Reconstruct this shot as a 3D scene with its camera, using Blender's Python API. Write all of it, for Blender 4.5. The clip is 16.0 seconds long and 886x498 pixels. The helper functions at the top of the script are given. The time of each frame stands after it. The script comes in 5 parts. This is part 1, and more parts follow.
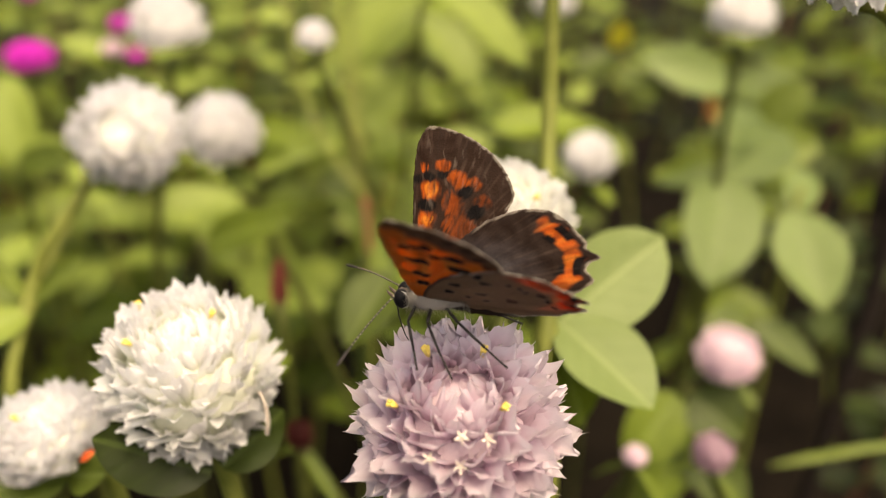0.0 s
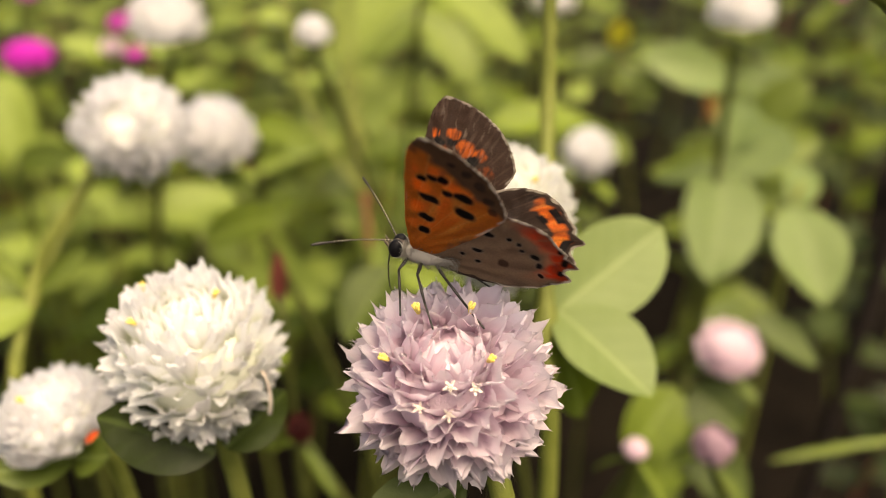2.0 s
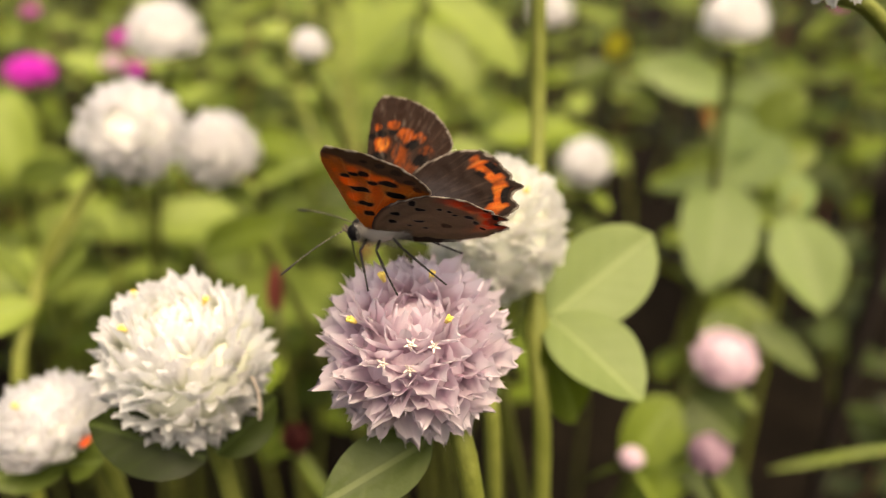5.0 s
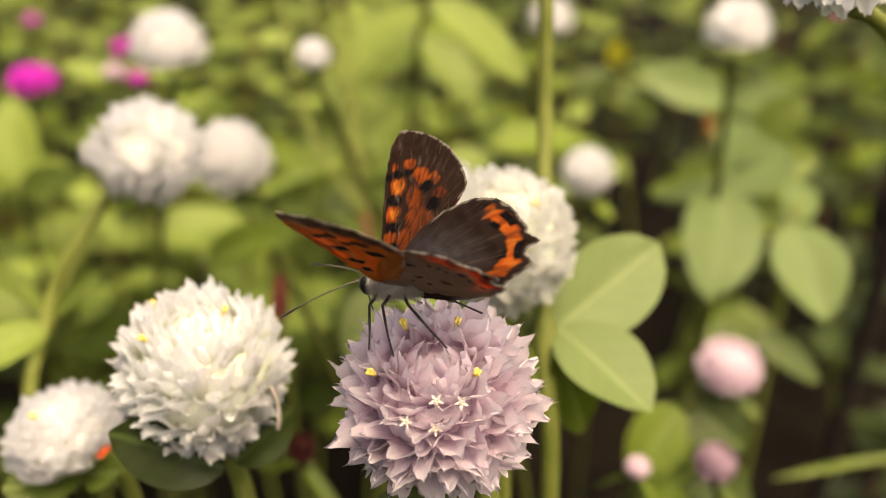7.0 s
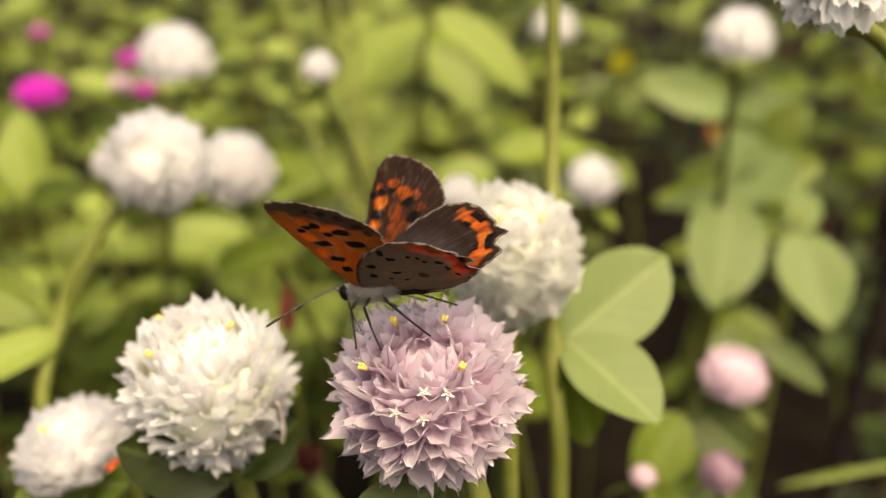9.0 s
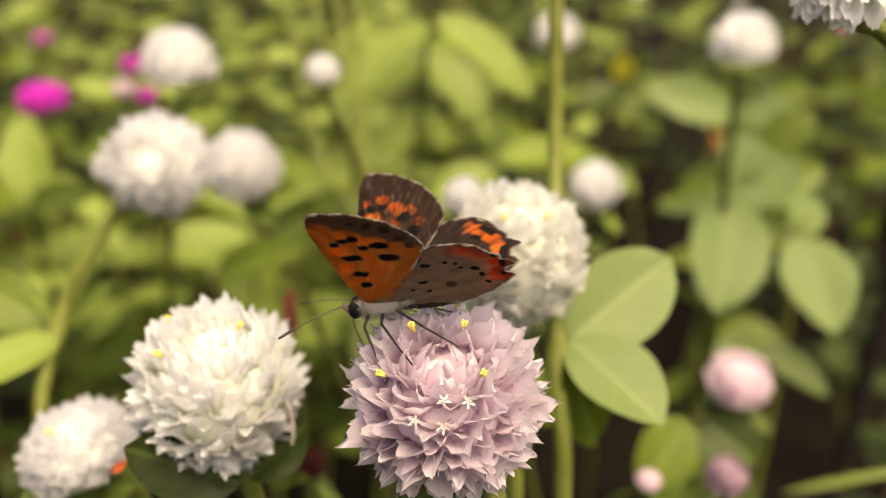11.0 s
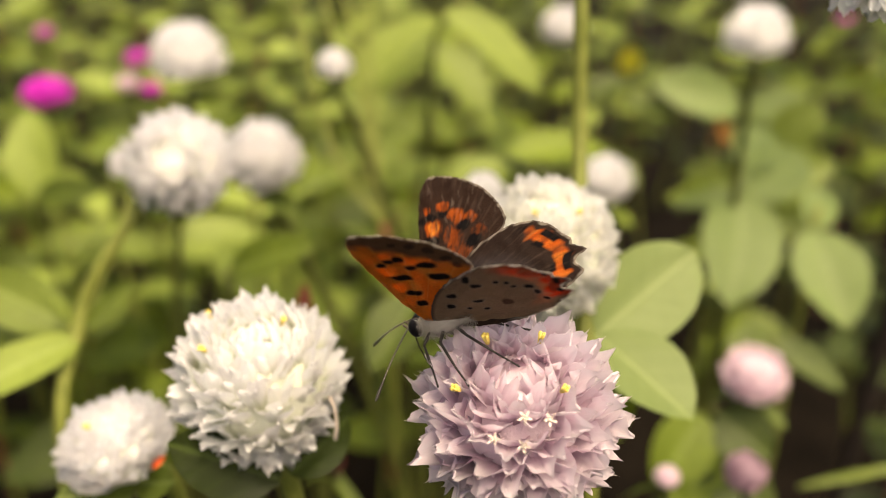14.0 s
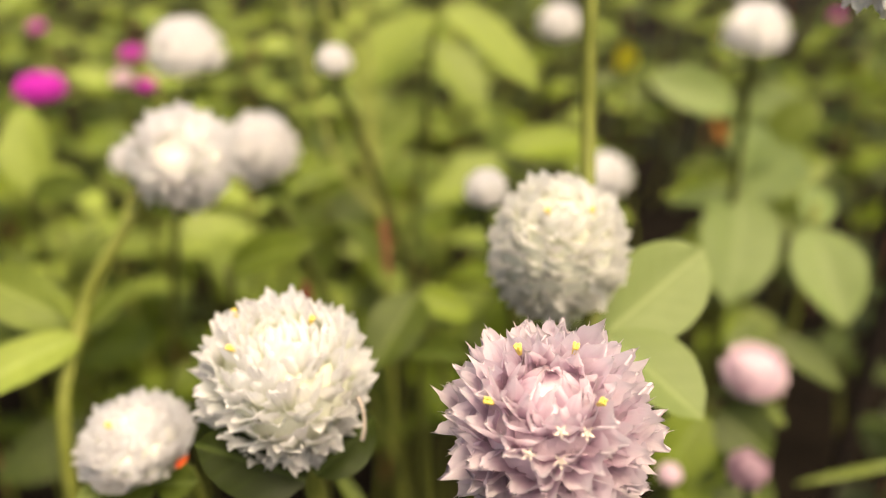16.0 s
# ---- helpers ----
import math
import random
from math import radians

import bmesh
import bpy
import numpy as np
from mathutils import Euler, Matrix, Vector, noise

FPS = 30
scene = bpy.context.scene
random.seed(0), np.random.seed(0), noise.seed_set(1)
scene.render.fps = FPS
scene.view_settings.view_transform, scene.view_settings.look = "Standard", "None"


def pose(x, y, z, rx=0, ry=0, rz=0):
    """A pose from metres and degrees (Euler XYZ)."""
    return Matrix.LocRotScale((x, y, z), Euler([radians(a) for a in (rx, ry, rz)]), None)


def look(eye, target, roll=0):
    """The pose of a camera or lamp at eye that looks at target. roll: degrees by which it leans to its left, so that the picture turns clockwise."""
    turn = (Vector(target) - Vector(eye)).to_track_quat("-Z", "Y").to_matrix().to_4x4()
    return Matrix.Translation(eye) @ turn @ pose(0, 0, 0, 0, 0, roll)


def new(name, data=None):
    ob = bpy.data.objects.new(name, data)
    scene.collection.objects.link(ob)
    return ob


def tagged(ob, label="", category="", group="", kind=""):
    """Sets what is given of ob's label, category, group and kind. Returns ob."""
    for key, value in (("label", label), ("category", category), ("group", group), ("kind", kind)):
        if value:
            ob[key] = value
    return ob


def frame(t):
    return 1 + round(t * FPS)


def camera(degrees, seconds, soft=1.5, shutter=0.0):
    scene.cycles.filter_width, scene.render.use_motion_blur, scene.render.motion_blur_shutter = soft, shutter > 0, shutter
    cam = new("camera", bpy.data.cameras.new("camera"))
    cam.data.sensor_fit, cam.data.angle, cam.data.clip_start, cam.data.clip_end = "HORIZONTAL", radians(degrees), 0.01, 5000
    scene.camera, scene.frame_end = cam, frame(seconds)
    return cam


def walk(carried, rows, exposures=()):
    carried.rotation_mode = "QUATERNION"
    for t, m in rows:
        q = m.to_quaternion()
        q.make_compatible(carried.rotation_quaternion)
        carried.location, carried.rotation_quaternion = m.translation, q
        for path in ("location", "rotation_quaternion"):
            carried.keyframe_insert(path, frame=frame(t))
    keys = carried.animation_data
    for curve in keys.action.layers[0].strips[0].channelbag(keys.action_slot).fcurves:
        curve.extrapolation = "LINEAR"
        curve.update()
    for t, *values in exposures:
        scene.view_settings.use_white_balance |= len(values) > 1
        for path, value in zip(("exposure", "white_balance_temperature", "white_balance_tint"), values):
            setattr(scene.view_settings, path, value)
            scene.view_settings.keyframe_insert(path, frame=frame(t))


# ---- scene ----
cam = camera(56, 16.0, soft=0.6)
cam.data.dof.use_dof = True
cam.data.dof.focus_distance = 0.0855
cam.data.dof.aperture_fstop = 13.2
walk(cam, [
    (0, pose(-0.00047, 0.00170, 0.45120, 60.601, -0.601, 0.060)),
    (0.5, pose(-0.00063, 0.00203, 0.45184, 60.477, -0.689, 0.119)),
    (1, pose(0.00055, 0.00224, 0.45110, 60.619, -0.116, 0.298)),
    (1.5, pose(0.00073, 0.00161, 0.45019, 60.677, -0.160, 0.258)),
    (2, pose(-0.00027, 0.00094, 0.44951, 60.743, -0.449, -0.010)),
    (2.5, pose(0.00268, 0.00149, 0.45014, 60.597, 0.274, 0.590)),
    (3, pose(0.00294, 0.00238, 0.45247, 59.863, -0.304, 0.849)),
    (3.5, pose(0.00113, 0.00139, 0.45144, 60.777, -0.452, 0.230)),
    (4, pose(0.00244, -0.00041, 0.44859, 61.580, 0.045, 0.173)),
    (6.5, pose(-0.00009, 0.00023, 0.45125, 61.676, -0.187, -0.172)),
    (7, pose(0.00000, -0.00000, 0.45000, 62.098, -0.003, -0.126)),
    (7.5, pose(0.00165, -0.00006, 0.44991, 62.244, 0.543, 0.402)),
    (8, pose(0.00199, 0.00036, 0.45114, 61.944, 0.389, 0.678)),
    (8.5, pose(-0.00026, -0.00015, 0.45217, 62.112, -0.215, 0.205)),
    (9, pose(-0.00014, -0.00098, 0.45175, 62.555, 0.410, 0.036)),
    (11.5, pose(-0.00158, -0.00070, 0.45016, 63.130, 0.331, 0.163)),
    (12, pose(-0.00353, 0.00046, 0.45113, 62.730, -0.279, -0.147)),
    (12.5, pose(-0.00390, 0.00005, 0.45024, 63.130, 0.390, -0.259)),
    (13, pose(-0.00469, 0.00007, 0.44971, 63.021, 0.225, -0.226)),
    (13.5, pose(-0.00562, 0.00050, 0.44980, 62.844, -0.124, -0.424)),
    (14, pose(-0.00480, 0.00060, 0.44993, 62.681, 0.443, -0.059)),
    (14.5, pose(-0.00513, 0.00029, 0.45043, 62.486, 0.339, -0.204)),
    (15, pose(-0.00687, 0.00031, 0.44972, 62.661, -0.058, -0.601)),
    (15.5, pose(-0.00660, 0.00107, 0.45007, 62.456, 0.263, -0.479)),
    (16, pose(-0.00717, 0.00118, 0.44967, 62.478, 0.129, -0.560)),
], exposures=[(0, 0.57, 8700, 8), (16, 0.57, 8700, 8)])

# ---- light: bright thin overcast, soft high sun ----
SUN_ELEVATION = radians(69.5)
world = bpy.data.worlds.new("sky")
scene.world = world
world.use_nodes = True
sky = world.node_tree.nodes.new("ShaderNodeTexSky")
sky.sky_type, sky.sun_disc = "NISHITA", False
sky.sun_elevation, sky.sun_rotation = SUN_ELEVATION, radians(129)
sky.dust_density, sky.air_density, sky.ozone_density = 8.0, 0.6, 0.3
back = world.node_tree.nodes["Background"]
back.inputs["Strength"].default_value = 0.235
world.node_tree.links.new(sky.outputs[0], back.inputs["Color"])
sun = new("sun", bpy.data.lights.new("sun", "SUN"))
sun.data.energy, sun.data.angle, sun.data.color = 1.9, radians(50), (1.0, 0.97, 0.92)
sun.matrix_world = look((0.32, -0.18, 1.5), (0, 0.08, 0.4))


# ---- materials ----
def nodes_of(name):
    m = bpy.data.materials.new(name)
    m.use_nodes = True
    return m, m.node_tree.nodes, m.node_tree.links


def ramp(nodes, links, fac, stops):
    r = nodes.new("ShaderNodeValToRGB")
    while len(r.color_ramp.elements) < len(stops):
        r.color_ramp.elements.new(0.5)
    for e, (p, c) in zip(r.color_ramp.elements, stops):
        e.position, e.color = p, (*c, 1)
    links.new(fac, r.inputs[0])
    return r.outputs[0]


def mixed(nodes, links, fac, a, b, mode="MIX"):
    m = nodes.new("ShaderNodeMix")
    m.data_type, m.blend_type = "RGBA", mode
    for value, i in ((fac, 0), (a, 6), (b, 7)):
        if hasattr(value, "links"):
            links.new(value, m.inputs[i])
        else:
            m.inputs[i].default_value = value if i == 0 else (*value, 1)
    return m.outputs[2]


def noise_of(nodes, links, scale, detail=4, coords=None, rough=0.6):
    n = nodes.new("ShaderNodeTexNoise")
    n.inputs["Scale"].default_value, n.inputs["Detail"].default_value = scale, detail
    n.inputs["Roughness"].default_value = rough
    if coords:
        links.new(coords, n.inputs["Vector"])
    return n.outputs["Fac"]


def bumped(nodes, links, height, distance, strength, shader):
    b = nodes.new("ShaderNodeBump")
    b.inputs["Distance"].default_value, b.inputs["Strength"].default_value = distance, strength
    links.new(height, b.inputs["Height"])
    links.new(b.outputs[0], shader.inputs["Normal"])


def maths(nodes, links, op, a, b=0.0):
    m = nodes.new("ShaderNodeMath")
    m.operation = op
    for i, v in enumerate((a, b)):
        if hasattr(v, "links"):
            links.new(v, m.inputs[i])
        else:
            m.inputs[i].default_value = v
    return m.outputs[0]


def thin(nodes, links, shader, colour, amount):
    """Lets part of the light through a thin petal or leaf."""
    t = nodes.new("ShaderNodeBsdfTranslucent")
    if hasattr(colour, "links"):
        links.new(colour, t.inputs["Color"])
    else:
        t.inputs["Color"].default_value = (*colour, 1)
    m = nodes.new("ShaderNodeMixShader")
    m.inputs[0].default_value = amount
    links.new(shader.outputs[0], m.inputs[1])
    links.new(t.outputs[0], m.inputs[2])
    links.new(m.outputs[0], nodes["Material Output"].inputs["Surface"])


def leaf_material(name, dark, light, vein):
    m, n, l = nodes_of(name)
    p = n["Principled BSDF"]
    at = n.new("ShaderNodeTexCoord").outputs["Object"]
    who = n.new("ShaderNodeObjectInfo").outputs["Random"]
    isle = n.new("ShaderNodeNewGeometry").outputs["Random Per Island"]
    tone = maths(n, l, "FRACT", maths(n, l, "ADD", who, isle))
    blotch = noise_of(n, l, 130, 5, at)
    fac = maths(n, l, "ADD", maths(n, l, "MULTIPLY", tone, 0.55), maths(n, l, "MULTIPLY", blotch, 0.45))
    base = ramp(n, l, fac, ((0.15, dark), (0.5, tuple(0.62 * a + 0.38 * b for a, b in zip(dark, light))), (0.85, light)))
    xyz = n.new("ShaderNodeSeparateXYZ")
    l.new(at, xyz.inputs[0])
    side = maths(n, l, "ABSOLUTE", xyz.outputs[0])
    rib = maths(n, l, "LESS_THAN", side, 0.00035)
    along = maths(n, l, "SUBTRACT", xyz.outputs[1], maths(n, l, "MULTIPLY", side, 0.9))
    cross = maths(n, l, "POWER", maths(n, l, "ABSOLUTE", maths(n, l, "SINE", maths(n, l, "MULTIPLY", along, 900))), 12)
    lines = maths(n, l, "MAXIMUM", rib, maths(n, l, "MULTIPLY", cross, 0.15))
    colour = mixed(n, l, maths(n, l, "MULTIPLY", lines, 0.28), base, vein)
    l.new(colour, p.inputs["Base Color"])
    p.inputs["Roughness"].default_value = 0.5
    p.inputs["Specular IOR Level"].default_value = 0.24
    relief = maths(n, l, "ADD", maths(n, l, "MULTIPLY", cross, -0.12), noise_of(n, l, 900, 3, at))
    bumped(n, l, relief, 0.0004, 0.5, p)
    thin(n, l, p, mixed(n, l, 0.35, colour, (0.29, 0.36, 0.03)), 0.22)
    return m


def bract_material(name, tip, body, root, shine=0.42, through_amount=0.3):
    m, n, l = nodes_of(name)
    p = n["Principled BSDF"]
    at = n.new("ShaderNodeTexCoord").outputs["Object"]
    who = n.new("ShaderNodeObjectInfo").outputs["Random"]
    xyz = n.new("ShaderNodeSeparateXYZ")
    l.new(n.new("ShaderNodeTexCoord").outputs["UV"], xyz.inputs[0])
    fibre = n.new("ShaderNodeTexNoise")
    fibre.inputs["Scale"].default_value = 1.0
    stretch = n.new("ShaderNodeMapping")
    stretch.inputs["Scale"].default_value = (14, 2.2, 1)
    l.new(n.new("ShaderNodeTexCoord").outputs["UV"], stretch.inputs[0])
    l.new(stretch.outputs[0], fibre.inputs["Vector"])
    fac = maths(n, l, "ADD", xyz.outputs[1], maths(n, l, "MULTIPLY", maths(n, l, "SUBTRACT", fibre.outputs["Fac"], 0.5), 0.35))
    colour = ramp(n, l, fac, ((0.05, root), (0.45, body), (0.95, tip)))
    isle = n.new("ShaderNodeNewGeometry").outputs["Random Per Island"]
    tone = maths(n, l, "FRACT", maths(n, l, "ADD", who, isle))
    colour = mixed(n, l, 1.0, colour, ramp(n, l, tone, ((0.0, (0.84, 0.82, 0.82)), (1.0, (1, 1, 1)))), "MULTIPLY")
    l.new(colour, p.inputs["Base Color"])
    p.inputs["Roughness"].default_value = shine
    p.inputs["Specular IOR Level"].default_value = 0.3
    bumped(n, l, fibre.outputs["Fac"], 0.00025, 0.6, p)
    thin(n, l, p, colour, through_amount)
    return m


def plain_material(name, a, b, scale, rough=0.6, bump=0.0003, clear=0.0, gloss=0.3):
    m, n, l = nodes_of(name)
    p = n["Principled BSDF"]
    at = n.new("ShaderNodeTexCoord").outputs["Object"]
    f = noise_of(n, l, scale, 5, at)
    fine = noise_of(n, l, scale * 6, 3, at)
    l.new(ramp(n, l, f, ((0.3, a), (0.7, b))), p.inputs["Base Color"])
    p.inputs["Roughness"].default_value = rough
    p.inputs["Coat Weight"].default_value = clear
    p.inputs["Specular IOR Level"].default_value = gloss
    bumped(n, l, fine, bump, 0.6, p)
    return m


def two_tone(name, low, high, z0, z1):
    """Pale underside turning dark on the back, by height in the thing's own space."""
    m, n, l = nodes_of(name)
    p = n["Principled BSDF"]
    at = n.new("ShaderNodeTexCoord").outputs["Object"]
    xyz = n.new("ShaderNodeSeparateXYZ")
    l.new(at, xyz.inputs[0])
    f = maths(n, l, "DIVIDE", maths(n, l, "SUBTRACT", xyz.outputs[2], z0), z1 - z0)
    f = maths(n, l, "ADD", f, maths(n, l, "SUBTRACT", noise_of(n, l, 2500, 3, at), 0.5))
    l.new(ramp(n, l, f, ((0.1, low), (0.9, high))), p.inputs["Base Color"])
    p.inputs["Roughness"].default_value = 0.85
    p.inputs["Specular IOR Level"].default_value = 0.1
    return m


LEAF = leaf_material("leaf_green", (0.0085, 0.0180, 0.0010), (0.140, 0.195, 0.016), (0.25, 0.32, 0.09))
# Lit copy of the leaf green: sunlit brightness is put into its colour.
LEAF_LIT = leaf_material("leaf_lit_green", (0.062, 0.090, 0.010), (0.240, 0.310, 0.062), (0.33, 0.41, 0.14))
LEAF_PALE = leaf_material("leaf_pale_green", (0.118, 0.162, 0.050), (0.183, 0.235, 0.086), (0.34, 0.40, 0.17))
LEAF_MID = leaf_material("leaf_mid_green", (0.058, 0.084, 0.012), (0.200, 0.258, 0.052), (0.29, 0.36, 0.12))
# Near-black green: the shade low in the bed is put into this colour.
LEAF_SHADED = leaf_material("leaf_shaded_green", (0.01204, 0.01892, 0.00344), (0.0301, 0.0473, 0.00688), (0.11, 0.16, 0.035))
# Collar leaves are darkened by colour for the shade under the heads.
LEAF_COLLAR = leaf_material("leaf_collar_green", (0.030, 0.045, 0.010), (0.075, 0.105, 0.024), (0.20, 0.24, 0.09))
LEAF_SOFT = leaf_material("leaf_soft_green", (0.066, 0.098, 0.024), (0.130, 0.182, 0.055), (0.22, 0.27, 0.10))
STEM = plain_material("stem_green", (0.100, 0.120, 0.018), (0.160, 0.178, 0.038), 260, 0.6)
# Darker copy of stem_green; shade among low stems is put into its colour.
STEM_SHADED = plain_material("stem_shaded_green", (0.040, 0.050, 0.008), (0.075, 0.085, 0.018), 260, 0.6)
STEM_RED = plain_material("stem_red_brown", (0.16, 0.04, 0.03), (0.24, 0.09, 0.05), 200, 0.6)
# Darker than the soil itself: shade between the plants is put in.
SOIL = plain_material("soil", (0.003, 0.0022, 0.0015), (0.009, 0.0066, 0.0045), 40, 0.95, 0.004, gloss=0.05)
# Root colours hold the darker bract bases plus painted crevice shade.
BRACT_PINK = bract_material("bract_pink", (0.84, 0.765, 0.825), (0.75, 0.61, 0.70), (0.55, 0.38, 0.46), 0.42, 0.58)
BRACT_WHITE = bract_material("bract_white", (0.92, 0.925, 0.94), (0.90, 0.91, 0.89), (0.60, 0.64, 0.46), 0.45, 0.50)
# Lit copy of bract_white; its crevices are kept bright by colour.
BRACT_LIT = bract_material("bract_lit_white", (0.925, 0.93, 0.945), (0.92, 0.925, 0.93), (0.84, 0.86, 0.80), 0.5, 0.70)
BRACT_GREENISH = bract_material("bract_greenish_white", (0.88, 0.885, 0.87), (0.85, 0.86, 0.82), (0.63, 0.66, 0.52), 0.5, 0.62)
BRACT_MAGENTA = bract_material("bract_magenta", (0.78, 0.06, 0.66), (0.66, 0.04, 0.55), (0.45, 0.03, 0.36))
BRACT_ROSE = bract_material("bract_rose", (0.82, 0.68, 0.75), (0.74, 0.58, 0.66), (0.58, 0.42, 0.50))
BRACT_MAUVE = bract_material("bract_mauve", (0.44, 0.30, 0.37), (0.38, 0.25, 0.31), (0.28, 0.19, 0.22))
CORE_PINK = plain_material("head_core_pink", (0.58, 0.455, 0.51), (0.66, 0.535, 0.59), 300, 0.8)
CORE_WHITE = plain_material("head_core_white", (0.58, 0.60, 0.50), (0.66, 0.68, 0.58), 300, 0.8)
# Lit copy of the white core, for the same heads.
CORE_LIT = plain_material("head_core_lit", (0.78, 0.79, 0.70), (0.84, 0.85, 0.78), 300, 0.8)
ANTHER = plain_material("anther_yellow", (0.78, 0.58, 0.10), (0.86, 0.72, 0.24), 900, 0.6)
STAR = plain_material("floret_cream", (0.66, 0.56, 0.49), (0.78, 0.70, 0.62), 900, 0.6)
DRY = plain_material("dry_brown", (0.006, 0.0035, 0.0025), (0.016, 0.009, 0.006), 120, 0.8)
RUST = plain_material("leaf_rust", (0.24, 0.10, 0.025), (0.34, 0.16, 0.04), 200, 0.6)
YELLOW = plain_material("leaf_yellow", (0.43, 0.3956, 0.0258), (0.5332, 0.4816, 0.043), 200, 0.6)
RED_DULL = plain_material("leaf_dull_red", (0.10, 0.018, 0.016), (0.16, 0.04, 0.03), 200, 0.6)
RED = plain_material("dry_red", (0.55, 0.06, 0.02), (0.70, 0.16, 0.03), 500, 0.5)


# ---- mesh helpers ----
def mesh_of(name, verts, faces, material, uvs=None, smooth=True):
    me = bpy.data.meshes.new(name)
    me.from_pydata([tuple(v) for v in verts], [], faces)
    if uvs is not None:
        layer = me.uv_layers.new(name="uv")
        idx = np.empty(len(me.loops), dtype=np.int32)
        me.loops.foreach_get("vertex_index", idx)
        layer.data.foreach_set("uv", np.asarray(uvs, dtype=np.float32)[idx].ravel())
    if smooth:
        me.polygons.foreach_set("use_smooth", [True] * len(me.polygons))
    me.materials.append(material)
    me.update()
    return me


def child(name, me, parent, m=Matrix(), label=""):
    ob = new(name, me)
    ob.parent = parent
    ob.matrix_basis = m
    if label:
        tagged(ob, label)
    return ob


def grid_faces(rows, cols, wrap=False, start=0):
    out = []
    for i in range(rows - 1):
        for j in range(cols if wrap else cols - 1):
            k = (j + 1) % cols
            out.append((start + i * cols + j, start + i * cols + k, start + (i + 1) * cols + k, start + (i + 1) * cols + j))
    return out


def tube(path, radii, sides=8):
    """Vertices and faces of a closed tube along a path."""
    pts = [Vector(p) for p in path]
    verts, normal = [], None
    for i, p in enumerate(pts):
        d = (pts[min(i + 1, len(pts) - 1)] - pts[max(i - 1, 0)]).normalized()
        if normal is None:
            normal = d.orthogonal().normalized()
        normal = (normal - d * normal.dot(d)).normalized()
        side = d.cross(normal)
        for j in range(sides):
            a = 2 * math.pi * j / sides
            verts.append(p + (normal * math.cos(a) + side * math.sin(a)) * radii[i])
    faces = grid_faces(len(pts), sides, True)
    faces.append(tuple(range(sides))[::-1])
    faces.append(tuple((len(pts) - 1) * sides + j for j in range(sides)))
    return verts, faces


def bezier(a, b, c, d, n):
    a, b, c, d = (Vector(v) for v in (a, b, c, d))
    return [a * (1 - t) ** 3 + 3 * b * t * (1 - t) ** 2 + 3 * c * t * t * (1 - t) + d * t ** 3 for t in (i / (n - 1) for i in range(n))]


def joined(pieces):
    verts, faces = [], []
    for v, f in pieces:
        k = len(verts)
        verts += list(v)
        faces += [tuple(i + k for i in q) for q in f]
    return verts, faces


def aim(base, along, normal):
    """A frame at base: y along, z as near the normal as can be."""
    y = Vector(along).normalized()
    z = Vector(normal) - y * Vector(normal).dot(y)
    z = z.normalized() if z.length > 1e-6 else y.orthogonal().normalized()
    x = y.cross(z)
    m = Matrix((x, y, z)).transposed().to_4x4()
    m.translation = base
    return m


# ---- leaves ----
def leaf_geometry(length, width, bend=0.18, fold=0.22, rows=11, cols=7, wave=0.02, seed=0, blunt=0.62):
    rng = random.Random(seed)
    ph = rng.uniform(0, 6)
    verts, uvs = [], []
    for i in range(rows):
        t = i / (rows - 1)
        half = width * 0.5 * max(0.02, (math.sin(math.pi * min(1, t ** 0.92 * 0.985 + 0.012)) ** blunt))
        for j in range(cols):
            s = 2 * j / (cols - 1) - 1
            x = half * s
            z = -bend * length * t * t + fold * abs(x) + wave * length * math.sin(7 * t + ph + 2.2 * s) * abs(s)
            verts.append((x, length * t, z - (0.0004 if j == cols // 2 else 0)))
            uvs.append((j / (cols - 1), t))
    return verts, grid_faces(rows, cols), uvs


def leaf_mesh(length, width, material=None, **more):
    v, f, uv = leaf_geometry(length, width, **more)
    return mesh_of("leaf", v, f, material or LEAF, uv)


# ---- flower heads ----
def bract_geometry(length, width, seed, cup=0.25, hook=0.0, keel=0.30, blunt=0.0, ragged=0.09):
    """A papery bract: broad and boat-shaped, softly keeled, with a finely torn edge; pointed, or cut off blunt."""
    rng = random.Random(seed)
    verts, uvs = [], []
    steps = (0.0, 0.18, 0.36, 0.52, 0.66, 0.78, 0.88, 0.95, 1.0)
    pointed = (0.42, 0.74, 0.95, 1.0, 0.92, 0.70, 0.40, 0.18, 0.01)
    square = (0.42, 0.70, 0.92, 1.0, 1.0, 0.96, 0.86, 0.64, 0.26)
    side_lean, twist = rng.uniform(-0.10, 0.10), rng.uniform(-0.22, 0.22)
    phase, crease = rng.uniform(0, 6.28), rng.uniform(0.01, 0.03)
    for t, p, q in zip(steps, pointed, square):
        half = 0.5 * width * (p * (1 - blunt) + q * blunt)
        for s in (-1, -0.5, 0, 0.5, 1):
            torn = rng.uniform(-ragged, ragged) if t > 0.4 else 0
            x = half * s * (1 + 1.5 * torn) + side_lean * length * t * t
            z = -cup * half * s * s - keel * half * abs(s) - hook * length * t * t + twist * t * half * s
            z += crease * width * t * math.sin(6 * t + phase + 1.8 * s) * (0.3 + abs(s))
            y = length * (t * (1 - 0.05 * s * s * (t > 0.6)) + (torn * 0.8 if t > 0.75 and s else 0))
            verts.append((x, y, z))
            uvs.append((0.5 + 0.5 * s, t))
    return verts, grid_faces(len(steps), 5), uvs


